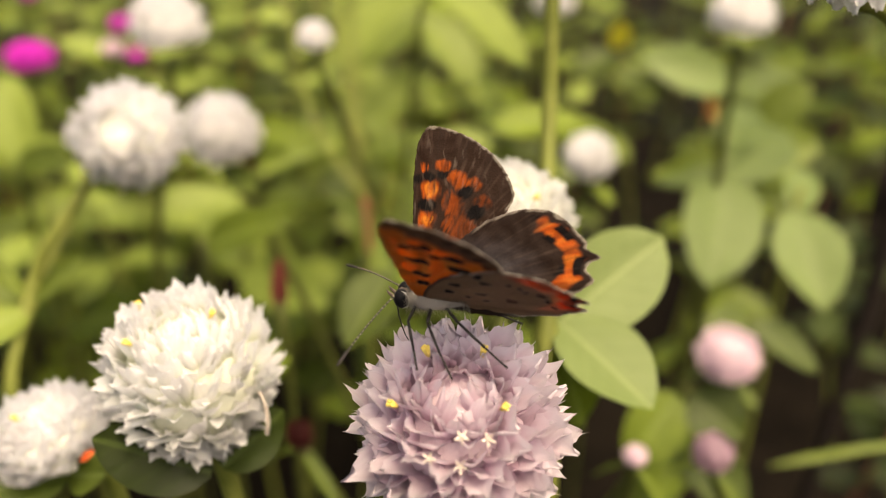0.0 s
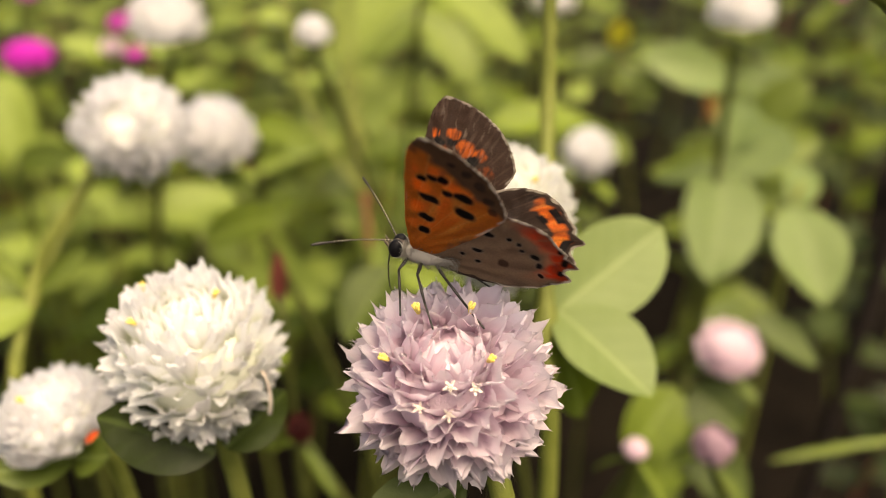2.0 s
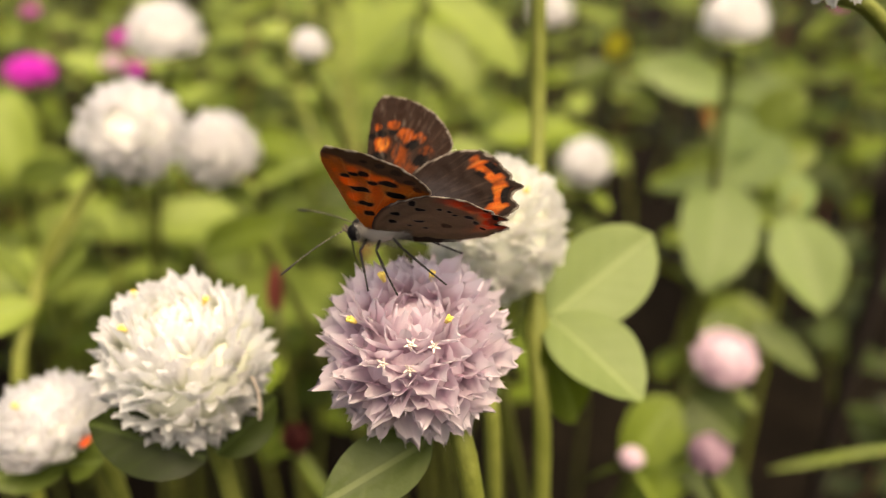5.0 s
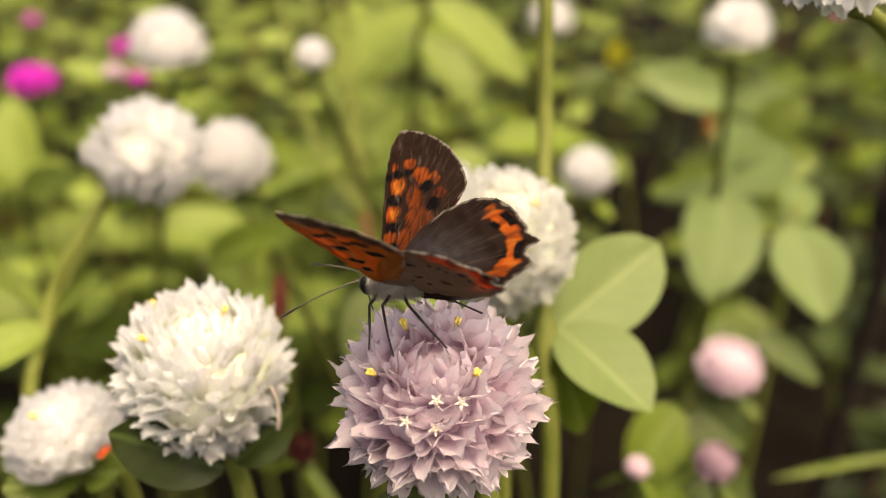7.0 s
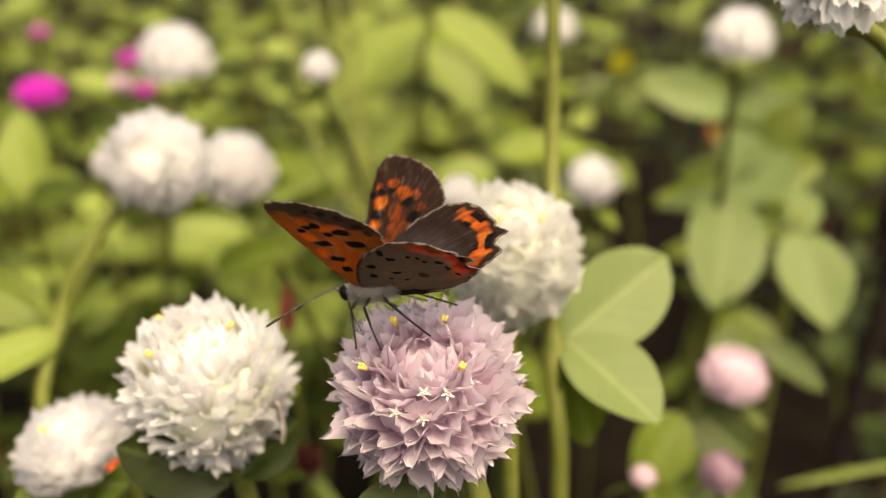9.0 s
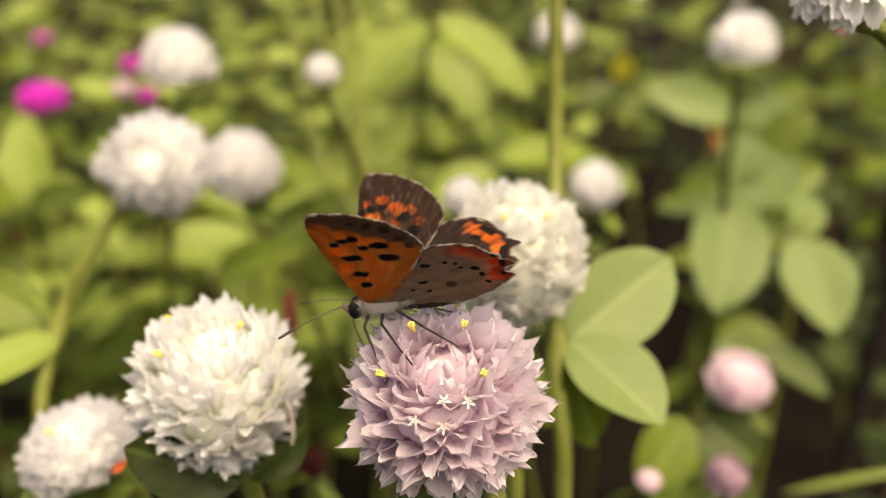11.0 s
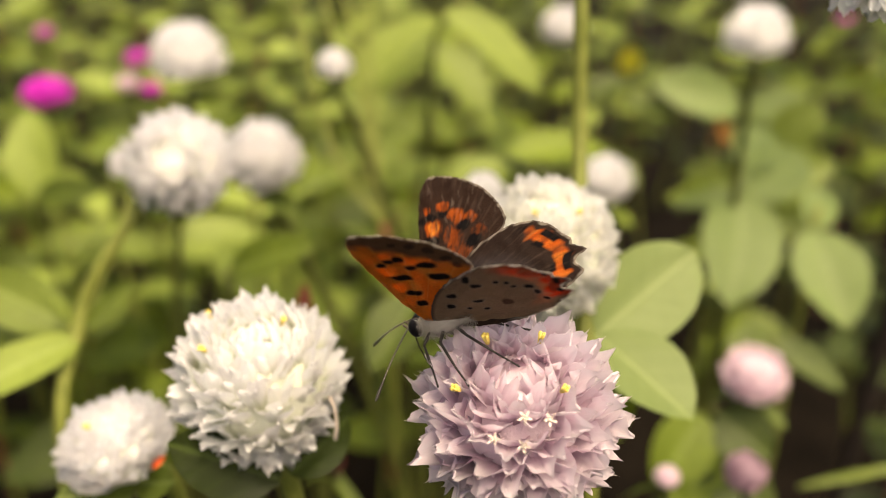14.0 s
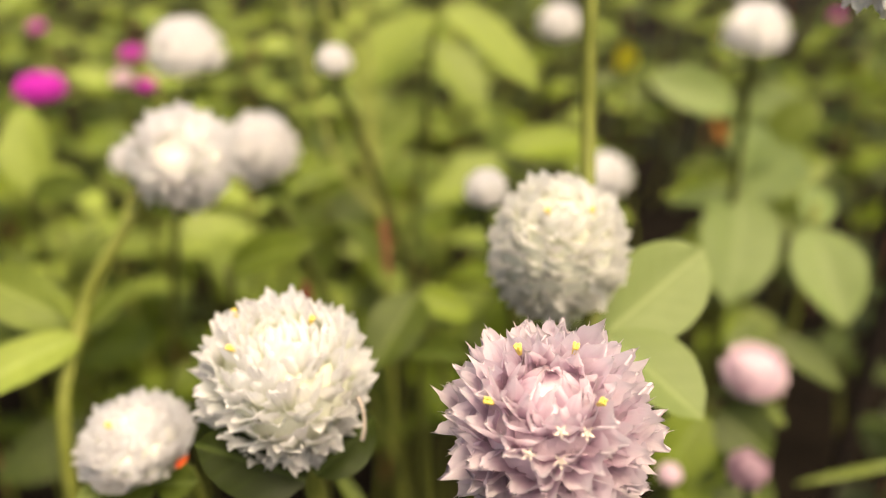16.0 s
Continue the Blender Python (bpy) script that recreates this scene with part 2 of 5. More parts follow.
def bract_pair(length, width, seed, **more):
    """The two unequal bracts that wrap one floret."""
    rng = random.Random(seed + 500)
    verts, faces, uvs = [], [], []
    for s in (1, -1):
        v, f, uv = bract_geometry(length * (1.0 if s > 0 else rng.uniform(0.82, 0.96)), width * (0.92 if s > 0 else 0.78), seed * 2 + s, **more)
        m = Matrix.Translation((0.17 * width * s, 0, 0)) @ Matrix.Rotation(-0.20 * s + rng.uniform(-0.06, 0.06), 4, "Z") @ Matrix.Rotation(0.30 * s, 4, "Y")
        k = len(verts)
        verts += [m @ Vector(q) for q in v]
        faces += [tuple(i + k for i in q) for q in f]
        uvs += uv
    return verts, faces, uvs


def head_rows(count, radius, flat, length, low, tilt_at, seed, spread=0.10, pair=0.12):
    """Poses of the bracts, in a spiral from the top of the head down to the polar angle low (degrees); those at the top stand bundled round the bud."""
    rng = random.Random(seed)
    for i in range(count):
        th = radians(3 + (low - 3) * ((i + 0.5) / count) ** 0.78 + rng.uniform(-1.2, 1.2))
        deg = math.degrees(th)
        ph = i * 2.399963 + rng.uniform(-0.12, 0.12)
        n = Vector((math.sin(th) * math.cos(ph), math.sin(th) * math.sin(ph), math.cos(th)))
        up = Vector((-math.cos(th) * math.cos(ph), -math.cos(th) * math.sin(ph), math.sin(th)))
        loose = np.interp(deg, (0, 20, 40), (0.2, 0.4, 1.0))
        tilt = radians(np.interp(deg, *tilt_at) + rng.uniform(-13, 13) * loose)
        side = n.cross(up)
        d = (n * math.cos(tilt) + up * math.sin(tilt) + side * rng.uniform(-spread, spread) * 2.0 * loose).normalized()
        size = np.interp(deg, (0, 10, 17, 30, 60, 180), (0.50, 0.58, 0.70, 0.88, 1.0, 1.0)) * rng.uniform(0.84, 1.14)
        surface = Vector((n.x, n.y, n.z * flat)) * radius * np.interp(deg, (0, 12, 22, 45, 60, 95, 130), (0.89, 0.93, 1.00, 1.05, 1.04, 1.0, 0.95)) * (1 + rng.uniform(-0.065, 0.04) * loose)
        base = surface - d * length * size
        face = n * math.sin(tilt) - up * math.cos(tilt)
        roll = (rng.uniform(-0.30, 0.30) + (pair if i % 2 else -pair)) * min(1.0, 0.25 + th)
        yield th, ph, aim(base, d, face) @ Matrix.Rotation(roll, 4, "Y") @ Matrix.Diagonal((size * np.interp(deg, (0, 12, 30), (0.62, 0.70, 1.0)), size, size, 1))


def core_geometry(radius, flat, seg=24, rings=14, sole=-1.0):
    """A rounded core; sole cuts it off flat below, as a share of its half height."""
    verts = []
    for i in range(rings):
        th = math.pi * (i + 0.25) / (rings - 0.5)
        for j in range(seg):
            ph = 2 * math.pi * j / seg
            verts.append((radius * math.sin(th) * math.cos(ph), radius * math.sin(th) * math.sin(ph), radius * flat * max(math.cos(th), sole - 0.1 * math.sin(th))))
    faces = grid_faces(rings, seg, True)
    faces.append(tuple(range(seg))[::-1])
    faces.append(tuple((rings - 1) * seg + j for j in range(seg)))
    return verts, faces


PINK_TILT = ((0, 8, 14, 20, 28, 40, 60, 90, 120, 160), (28, 36, 34, 27, 14, 5, 9, 16, 10, -4))
WHITE_TILT = ((0, 8, 15, 24, 36, 55, 75, 100, 120, 160), (26, 32, 33, 28, 20, 15, 19, 22, 17, 2))
SCALE_TILT = ((0, 8, 15, 24, 36, 55, 75, 100, 120, 160), (26, 30, 32, 30, 27, 27, 32, 36, 30, 8))
LOOSE_TILT = ((0, 10, 20, 34, 60, 90, 125), (14, 24, 26, 18, 0, -18, -42))


def anther_geometry(scale):
    """A tuft of four short yellow lobes."""
    pieces = []
    for k in range(4):
        a = 1.57 * k + 0.4
        x, y = 0.0003 * scale * math.cos(a), 0.0003 * scale * math.sin(a)
        pieces.append(tube([(x * 0.5, y * 0.5, -0.0012 * scale), (x, y, -0.0001 * scale), (x * 1.5, y * 1.5, 0.0005 * scale + 0.0001 * scale * k), (x * 1.6, y * 1.6, 0.0008 * scale)],
                           [0.0002 * scale, 0.0003 * scale, 0.0003 * scale, 0.00012 * scale], 6))
    return joined(pieces)


def star_geometry(scale):
    pieces = []
    for k in range(5):
        a = 2 * math.pi * k / 5
        out = Vector((math.cos(a), math.sin(a), 0.35))
        side = Vector((-math.sin(a), math.cos(a), 0))
        r = 0.0013 * scale
        w = 0.00024 * scale
        v = [side * w, -side * w, out * r * 0.6 - side * w * 0.9, out * r * 0.6 + side * w * 0.9, out * r, Vector((0, 0, -0.0004 * scale))]
        pieces.append((v, [(0, 1, 2, 3), (3, 2, 4), (1, 0, 5)]))
    pieces.append(anther_geometry(0.7 * scale))
    return joined(pieces)


def detailed_head(parent, centre, axis, radius, flat, count, length, width, low, tilt, bracts, core, seed, anthers=(), stars=(), spread=0.10, blunt=0.0):
    """A flower head whose bracts are meshes of their own. axis: the way its top looks; anthers and stars lie in plant directions."""
    m = aim(centre, Vector(axis).orthogonal(), axis)
    v, f = core_geometry(radius - 0.56 * length, flat, sole=-0.25 if low < 100 else -1.0)
    head = child("flower_head", mesh_of("flower_head", v, f, core), parent, m)
    kinds = []
    for k in range(6):
        bv, bf, uv = bract_pair(length, width * (0.90 + 0.04 * k), seed * 10 + k, cup=0.15 + 0.09 * k, hook=(-0.04, 0.12, 0.04, 0.18, 0.08, 0.0)[k], blunt=blunt)
        kinds.append(mesh_of("bract", bv, bf, bracts, uv))
    rng = random.Random(seed + 99)
    for th, ph, pm in head_rows(count, radius, flat, length, low, tilt, seed, spread):
        child("bract", kinds[rng.randrange(6)], head, pm)
    inverse = m.to_3x3().inverted()
    for name, dirs, geo, mat, lift in (("anther", anthers, anther_geometry(0.62), ANTHER, 0.95), ("floret", stars, star_geometry(0.62), STAR, 0.88)):
        if not dirs:
            continue
        me = mesh_of(name, *geo, mat)
        for d in dirs:
            n = (inverse @ Vector(d)).normalized()
            child(name, me, head, aim(Vector((n.x, n.y, n.z * flat)) * radius * lift, n.orthogonal(), n))
    return head


def plain_head_mesh(radius, flat, count, length, width, low, tilt, bracts, seed):
    """A far flower head: core and bracts joined in one mesh."""
    rng = random.Random(seed + 5)
    v, f = core_geometry(radius - 0.5 * length, flat, 14, 12, sole=-0.2 if low < 120 else -1.0)
    verts, faces, uvs = list(v), list(f), [(0.5, 0.6)] * len(v)
    shapes = [bract_geometry(length, width, seed * 7 + k) for k in range(4)]
    for th, ph, pm in head_rows(count, radius, flat, length, low, tilt, seed):
        bv, bf, uv = shapes[rng.randrange(4)]
        k = len(verts)
        verts += [pm @ Vector(q) for q in bv]
        faces += [tuple(i + k for i in q) for q in bf]
        uvs += uv
    return mesh_of("flower_head", verts, faces, bracts, uvs)


WHITE_FAR = plain_head_mesh(0.0110, 1.12, 130, 0.0064, 0.0036, 100, WHITE_TILT, BRACT_LIT, 31)
MAGENTA_FAR = plain_head_mesh(0.0108, 0.70, 110, 0.0058, 0.0036, 104, PINK_TILT, BRACT_MAGENTA, 32)
ROSE_FAR = plain_head_mesh(0.011, 0.78, 140, 0.0052, 0.0034, 130, WHITE_TILT, BRACT_ROSE, 33)
MAUVE_FAR = plain_head_mesh(0.010, 0.9, 110, 0.0048, 0.0034, 150, WHITE_TILT, BRACT_MAUVE, 34)


# ---- plants ----
def plant(x, y, label, group=""):
    ob = new("globe_amaranth", None)
    ob.matrix_basis = pose(x, y, 0)
    return tagged(ob, label, "flowering plant", group)


def stem_part(ob, points, r0, r1, material=None, name="stem", nodes=()):
    """A stem through world points, in the plant's own space, thicker at its nodes."""
    origin = ob.matrix_basis.translation
    pts = [Vector(p) - origin for p in points]
    path = []
    for i in range(len(pts) - 1):
        a, d = pts[i], pts[i + 1]
        before = pts[max(i - 1, 0)]
        after = pts[min(i + 2, len(pts) - 1)]
        b, c = a + (d - before) / 6, d - (after - a) / 6
        seg = bezier(a, b, c, d, 9)
        path += seg if i == 0 else seg[1:]
    n = len(path)
    radii = [r0 + (r1 - r0) * i / (n - 1) for i in range(n)]
    for i, p in enumerate(path):
        for q in nodes:
            gap = (p - (Vector(q) - origin)).length
            radii[i] *= 1 + 0.5 * math.exp(-(gap / 0.0025) ** 2)
    return child(name, mesh_of(name, *tube(path, radii, 9), material or STEM), ob)


def leaf_part(ob, base, tip, width, normal=(0, 0, 1), material=None, seed=0, **more):
    origin = ob.matrix_basis.translation
    a, b = Vector(base) - origin, Vector(tip) - origin
    return child("leaf", leaf_mesh((b - a).length, width, material, seed=seed, **more), ob, aim(a, b - a, normal))


def head_part(ob, me, centre, axis, size=1.0):
    origin = ob.matrix_basis.translation
    m = aim(Vector(centre) - origin, Vector(axis).orthogonal(), axis) @ Matrix.Diagonal((size, size, size, 1))
    return child("flower_head", me, ob, m)


# ---- ground ----
def ground():
    bm = bmesh.new()
    rings = [0.0, 0.15, 0.3, 0.5, 0.8, 1.2, 2, 3.5, 6, 12, 30, 80, 200]
    loops = []
    for r in rings[1:]:
        loops.append([bm.verts.new((r * math.cos(a), r * math.sin(a), 0.006 * noise.noise((r * math.cos(a) * 9, r * math.sin(a) * 9, 0)) - 0.004))
                      for a in (2 * math.pi * k / 64 for k in range(64))])
    mid = bm.verts.new((0, 0, -0.004))
    for k in range(64):
        bm.faces.new((mid, loops[0][k], loops[0][(k + 1) % 64]))
    for a, b in zip(loops, loops[1:]):
        for k in range(64):
            bm.faces.new((a[k], b[k], b[(k + 1) % 64], a[(k + 1) % 64]))
    me = bpy.data.meshes.new("ground")
    bm.to_mesh(me)
    bm.free()
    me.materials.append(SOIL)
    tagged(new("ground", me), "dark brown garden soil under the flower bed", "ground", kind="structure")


ground()

# ---- the pink flower that carries the butterfly ----
PINK_AT = Vector((0.0008, 0.0705, 0.3936))
pink = plant(0.02, 0.075, "pale pink globe amaranth with spiky papery bracts, swaying", "globe amaranths in front")
stem_part(pink, [(0.02, 0.075, 0), (0.018, 0.074, 0.2), (0.0085, 0.0655, 0.366), PINK_AT - Vector((-0.002, 0.0, 0.008))], 0.0018, 0.0012)
detailed_head(pink, PINK_AT - Vector((0.02, 0.075, 0)), (-0.02, -0.34, 1), 0.0119, 0.86, 175, 0.0083, 0.0046, 152, PINK_TILT, BRACT_PINK, CORE_PINK, 11,
              anthers=((-0.31, 0.0, 0.95), (0.18, -0.03, 0.98), (-0.59, -0.42, 0.70), (0.34, -0.53, 0.78)),
              stars=((-0.01, -0.76, 0.65), (0.22, -0.75, 0.62), (-0.29, -0.84, 0.46), (-0.02, -0.90, 0.43)))
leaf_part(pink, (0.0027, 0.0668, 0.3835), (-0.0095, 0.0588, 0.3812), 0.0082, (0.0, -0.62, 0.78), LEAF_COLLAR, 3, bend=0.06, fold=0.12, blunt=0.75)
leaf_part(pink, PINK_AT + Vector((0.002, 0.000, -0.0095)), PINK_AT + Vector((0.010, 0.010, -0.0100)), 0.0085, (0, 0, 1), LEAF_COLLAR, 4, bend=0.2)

# ---- the white flower beside it and the small one behind that ----
WHITE_AT = Vector((-0.0303, 0.0882, 0.3846))
white = plant(-0.024, 0.088, "white globe amaranth, dense round head, dark green collar leaves", "globe amaranths in front")
stem_part(white, [(-0.024, 0.088, 0), (-0.024, 0.088, 0.2), (-0.0265, 0.0875, 0.35), WHITE_AT - Vector((0, 0, 0.009))], 0.0018, 0.0013)
detailed_head(white, WHITE_AT - Vector((-0.024, 0.088, 0)), (-0.06, -0.16, 1), 0.0118, 1.02, 300, 0.0062, 0.0029, 156, SCALE_TILT, BRACT_WHITE, CORE_WHITE, 12, blunt=0.28,
              anthers=((0.37, -0.11, 0.92), (-0.46, -0.44, 0.77), (-0.58, 0.30, 0.76)))
# These collar leaves use the shade-darkened green.
leaf_part(white, (-0.0275, 0.0815, 0.3745), (-0.0405, 0.0795, 0.3822), 0.0092, (0.25, -0.72, 0.65), LEAF_SHADED, 5, bend=-0.12, fold=0.15)
leaf_part(white, (-0.0265, 0.0825, 0.3745), (-0.0190, 0.0880, 0.3790), 0.0075, (-0.3, -0.8, 0.5), LEAF_SHADED, 6, bend=-0.1, fold=0.15)
withered = leaf_part(white, (-0.0203, 0.0824, 0.3800), (-0.0187, 0.0828, 0.3866), 0.0008, (-1, -0.3, 0.2), STAR, 10, bend=-0.30)
tagged(withered, "thin pale curled bract")

SMALL_AT = Vector((-0.0552, 0.0961, 0.3672))
small = plant(-0.047, 0.098, "small white globe amaranth with one reddened withered bract", "globe amaranths in front")
stem_part(small, [(-0.047, 0.098, 0), (-0.047, 0.098, 0.2), (-0.0475, 0.0975, 0.345), SMALL_AT + Vector((0.003, 0, -0.006))], 0.0016, 0.0012)
detailed_head(small, SMALL_AT - Vector((-0.047, 0.098, 0)), (-0.16, -0.10, 1), 0.0090, 0.82, 190, 0.0048, 0.0025, 94, SCALE_TILT, BRACT_LIT, CORE_LIT, 13, blunt=0.3,
              anthers=((-0.3, -0.35, 0.88),))
leaf_part(small, SMALL_AT + Vector((0.003, -0.003, -0.0045)), SMALL_AT + Vector((-0.0075, -0.0065, -0.0045)), 0.007, (0.1, -0.6, 0.8), LEAF_MID, 7, bend=-0.10)
leaf_part(small, SMALL_AT + Vector((0.003, -0.003, -0.0045)), SMALL_AT + Vector((0.0105, -0.006, -0.0015)), 0.006, (-0.2, -0.6, 0.8), LEAF_MID, 8, bend=-0.1)
red = leaf_part(small, (-0.0475, 0.0888, 0.3696), (-0.0458, 0.0896, 0.3710), 0.0010, (0, -1, 0.4), RED, 9)
tagged(red, "curled orange-red withered bract")

# ---- the white head behind, and the tall bare stem ----
BACK_AT = Vector((0.0100, 0.1107, 0.3919))
behind = plant(0.019, 0.108, "greenish white globe amaranth with a dense oval head")
stem_part(behind, [(0.019, 0.108, 0), (0.0135, 0.100, 0.25), (0.0095, 0.0955, 0.3590), (0.0085, 0.1005, 0.372), BACK_AT - Vector((0.0, 0.003, 0.009))], 0.0015, 0.0011)
detailed_head(behind, BACK_AT - Vector((0.019, 0.108, 0)), (0.04, -0.30, 1), 0.0109, 1.10, 340, 0.0042, 0.0027, 158, WHITE_TILT, BRACT_GREENISH, CORE_WHITE, 14, blunt=0.5,
              anthers=((-0.26, -0.51, 0.82), (0.33, -0.48, 0.82)))

tall = plant(0.0185, 0.093, "tall green stem with two pale blunt leaves at a node")
stem_part(tall, [(0.0185, 0.093, 0), (0.0182, 0.095, 0.25), (0.0178, 0.0997, 0.3506), (0.0165, 0.1085, 0.3766), (0.0178, 0.1316, 0.3994), (0.0177, 0.1394, 0.4217), (0.0180, 0.150, 0.462)],
          0.0016, 0.0012, nodes=((0.0165, 0.1085, 0.3766),))
head_part(tall, WHITE_FAR, (0.0180, 0.152, 0.470), (0, -0.2, 1))
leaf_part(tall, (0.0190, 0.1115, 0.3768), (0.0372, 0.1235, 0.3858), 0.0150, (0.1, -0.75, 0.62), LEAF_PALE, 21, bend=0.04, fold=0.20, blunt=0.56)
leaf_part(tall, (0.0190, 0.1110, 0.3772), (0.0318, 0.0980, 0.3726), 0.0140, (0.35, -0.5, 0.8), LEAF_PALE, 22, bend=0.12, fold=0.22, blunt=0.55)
leaf_part(tall, (0.0175, 0.1060, 0.377), (0.0260, 0.1090, 0.3570), 0.010, (0.3, -0.7, 0.5), LEAF, 23, bend=0.1)

# ---- the leaning white head over a leafy node ----
LEAN_AT = Vector((-0.0594, 0.1544, 0.3899))
NODE = Vector((-0.0800, 0.1415, 0.3608))
lean_plant = plant(-0.083, 0.132, "white globe amaranth leaning on a bent stem over a leafy node", "globe amaranths in front")
stem_part(lean_plant, [(-0.083, 0.132, 0), (-0.0820, 0.122, 0.22), (-0.0808, 0.1240, 0.335), NODE, (-0.0735, 0.1475, 0.374), LEAN_AT + Vector((-0.0055, 0.0035, -0.0055))],
          0.0016, 0.0012, nodes=(NODE,))
detailed_head(lean_plant, LEAN_AT - Vector((-0.083, 0.132, 0)), (0.10, -0.82, 0.50), 0.0112, 0.9, 190, 0.0068, 0.0026, 125, PINK_TILT, BRACT_LIT, CORE_LIT, 15, spread=0.18, blunt=0.1)
leaf_part(lean_plant, (-0.0808, 0.1408, 0.3605), (-0.1028, 0.1440, 0.3712), 0.0115, (0.1, -0.75, 0.65), LEAF_LIT, 31, bend=0.10, fold=0.15)
leaf_part(lean_plant, (-0.0795, 0.1390, 0.3590), (-0.0930, 0.1160, 0.3625), 0.0095, (0.35, -0.35, 0.87), LEAF_LIT, 32, bend=0.12, fold=0.15)
leaf_part(lean_plant, (-0.0780, 0.1400, 0.3606), (-0.0667, 0.1386, 0.3721), 0.0042, (-0.4, -0.7, 0.6), LEAF_LIT, 33, bend=0.05)
leaf_part(lean_plant, (-0.0805, 0.1405, 0.3608), (-0.0835, 0.1400, 0.3680), 0.0022, (0.4, -0.8, 0.4), LEAF_LIT, 38, bend=0.05)
for foot, tip, wide, seed in (((-0.0665, 0.1532, 0.3827), (-0.0666, 0.1490, 0.3951), 0.0042, 34), ((-0.0663, 0.1518, 0.3845), (-0.0702, 0.1463, 0.3886), 0.0036, 35),
                              ((-0.0665, 0.1515, 0.3835), (-0.0602, 0.1434, 0.3832), 0.0042, 36), ((-0.0660, 0.1530, 0.3850), (-0.0590, 0.1500, 0.3790), 0.0045, 37)):
    leaf_part(lean_plant, foot, tip, wide, (-0.5, -0.7, 0.2), LEAF, seed, bend=0.12)
head_part(lean_plant, WHITE_FAR, (-0.0793, 0.1793, 0.3791), (-0.3, 0.2, 1), 0.45)
stem_part(lean_plant, [NODE, (-0.0800, 0.165, 0.366), (-0.0793, 0.1793, 0.375)], 0.0008, 0.0006, name="side_stem")


# ---- flowers further back, each placed to fit the camera's view ----
def single(head, me, label, size=1.0, axis=(0, -0.15, 1), base=None, thick=0.0013, group="globe amaranths further back", leaves=()):
    bx, by = base or (head[0] + 0.05 * math.sin(head[0] * 900), head[1] + 0.02)
    ob = plant(bx, by, label, group)
    z = head[2]
    h = Vector(head)
    stem_part(ob, [(bx, by, 0), (bx, by, z * 0.5), ((bx + head[0]) / 2, (by + head[1]) / 2, z * 0.8), h - Vector(axis).normalized() * 0.007 * size], thick * 1.15, thick, STEM_SHADED)
    head_part(ob, me, head, axis, size)
    for k, (tip, width, normal) in enumerate(leaves):
        leaf_part(ob, tip[0], tip[1], width, normal, LEAF_SOFT, 50 + k)
    for k in range(2):
        a = 2.4 + math.pi * k
        leaf_part(ob, h - Vector((0, 0, 0.009 * size)), h + Vector((0.011 * math.cos(a), 0.011 * math.sin(a), -0.010)) * 1.0, 0.008 * size, (0, 0, 1), LEAF, 60 + k)
    return ob


SWAY_AT = Vector((-0.0504, 0.1988, 0.3737))
swaying = single(SWAY_AT, WHITE_FAR, "white globe amaranth with a soft round head", 0.95, (0.1, -0.4, 1), (-0.012, 0.225))
single((-0.0777, 0.2369, 0.3884), WHITE_FAR, "domed white globe amaranth on a straight stem", 1.05, (-0.05, 0.05, 1))
single((-0.0338, 0.2190, 0.3912), WHITE_FAR, "small white globe amaranth bud", 0.47)
single((-0.1825, 0.3636, 0.3416), MAGENTA_FAR, "vivid magenta globe amaranth", 1.05, (0.1, -0.2, 1))
single((-0.1532, 0.4004, 0.3477), MAGENTA_FAR, "vivid magenta globe amaranth", 0.6)
single((-0.1463, 0.3935, 0.3347), MAGENTA_FAR, "small magenta globe amaranth", 0.5)
single((-0.1571, 0.3951, 0.3376), ROSE_FAR, "faded pale pink globe amaranth", 0.55)
single((-0.2463, 0.5082, 0.3368), MAGENTA_FAR, "dull pink globe amaranth bud", 0.55)
single((0.0477, 0.2494, 0.3443), WHITE_FAR, "white globe amaranth half hidden behind another", 0.85, (-0.3, -0.2, 1))
single((0.0027, 0.1525, 0.3832), WHITE_FAR, "small white globe amaranth bud", 0.43)
single((0.0745, 0.1764, 0.3219), ROSE_FAR, "pale rose globe amaranth low among leaves", 0.80, (0.0, -0.3, 1))
single((0.0578, 0.1341, 0.3276), MAUVE_FAR, "mauve globe amaranth bud low among leaves", 0.48)
single((0.0419, 0.1353, 0.3256), ROSE_FAR, "pale globe amaranth bud low among leaves", 0.26)
OLD_RED = plain_head_mesh(0.0065, 1.25, 90, 0.0045, 0.0026, 150, WHITE_TILT, bract_material("bract_dark_red", (0.085, 0.018, 0.016), (0.055, 0.013, 0.012), (0.03, 0.008, 0.008)), 35)
single((-0.0268, 0.1234, 0.3414), OLD_RED, "withered dark red flower bud low among leaves", 0.45)
corner = plant(0.15, 0.12, "white globe amaranth with loose lower bracts", "globe amaranths further back")
stem_part(corner, [(0.15, 0.12, 0), (0.14, 0.118, 0.25), (0.085, 0.110, 0.395), (0.058, 0.105, 0.4235), (0.0495, 0.1030, 0.4285)], 0.0016, 0.0010)
detailed_head(corner, Vector((0.0468, 0.1019, 0.4330)) - Vector((0.15, 0.12, 0)), (-0.10, -0.25, 1), 0.0066, 0.95, 80, 0.0050, 0.0030, 128, LOOSE_TILT, BRACT_WHITE, CORE_WHITE, 16, spread=0.2, blunt=0.5)
single((0.0554, 0.4245, 0.3542), WHITE_FAR, "far white globe amaranth", 1.1)
node = (0.0976, 0.2616, 0.3340)
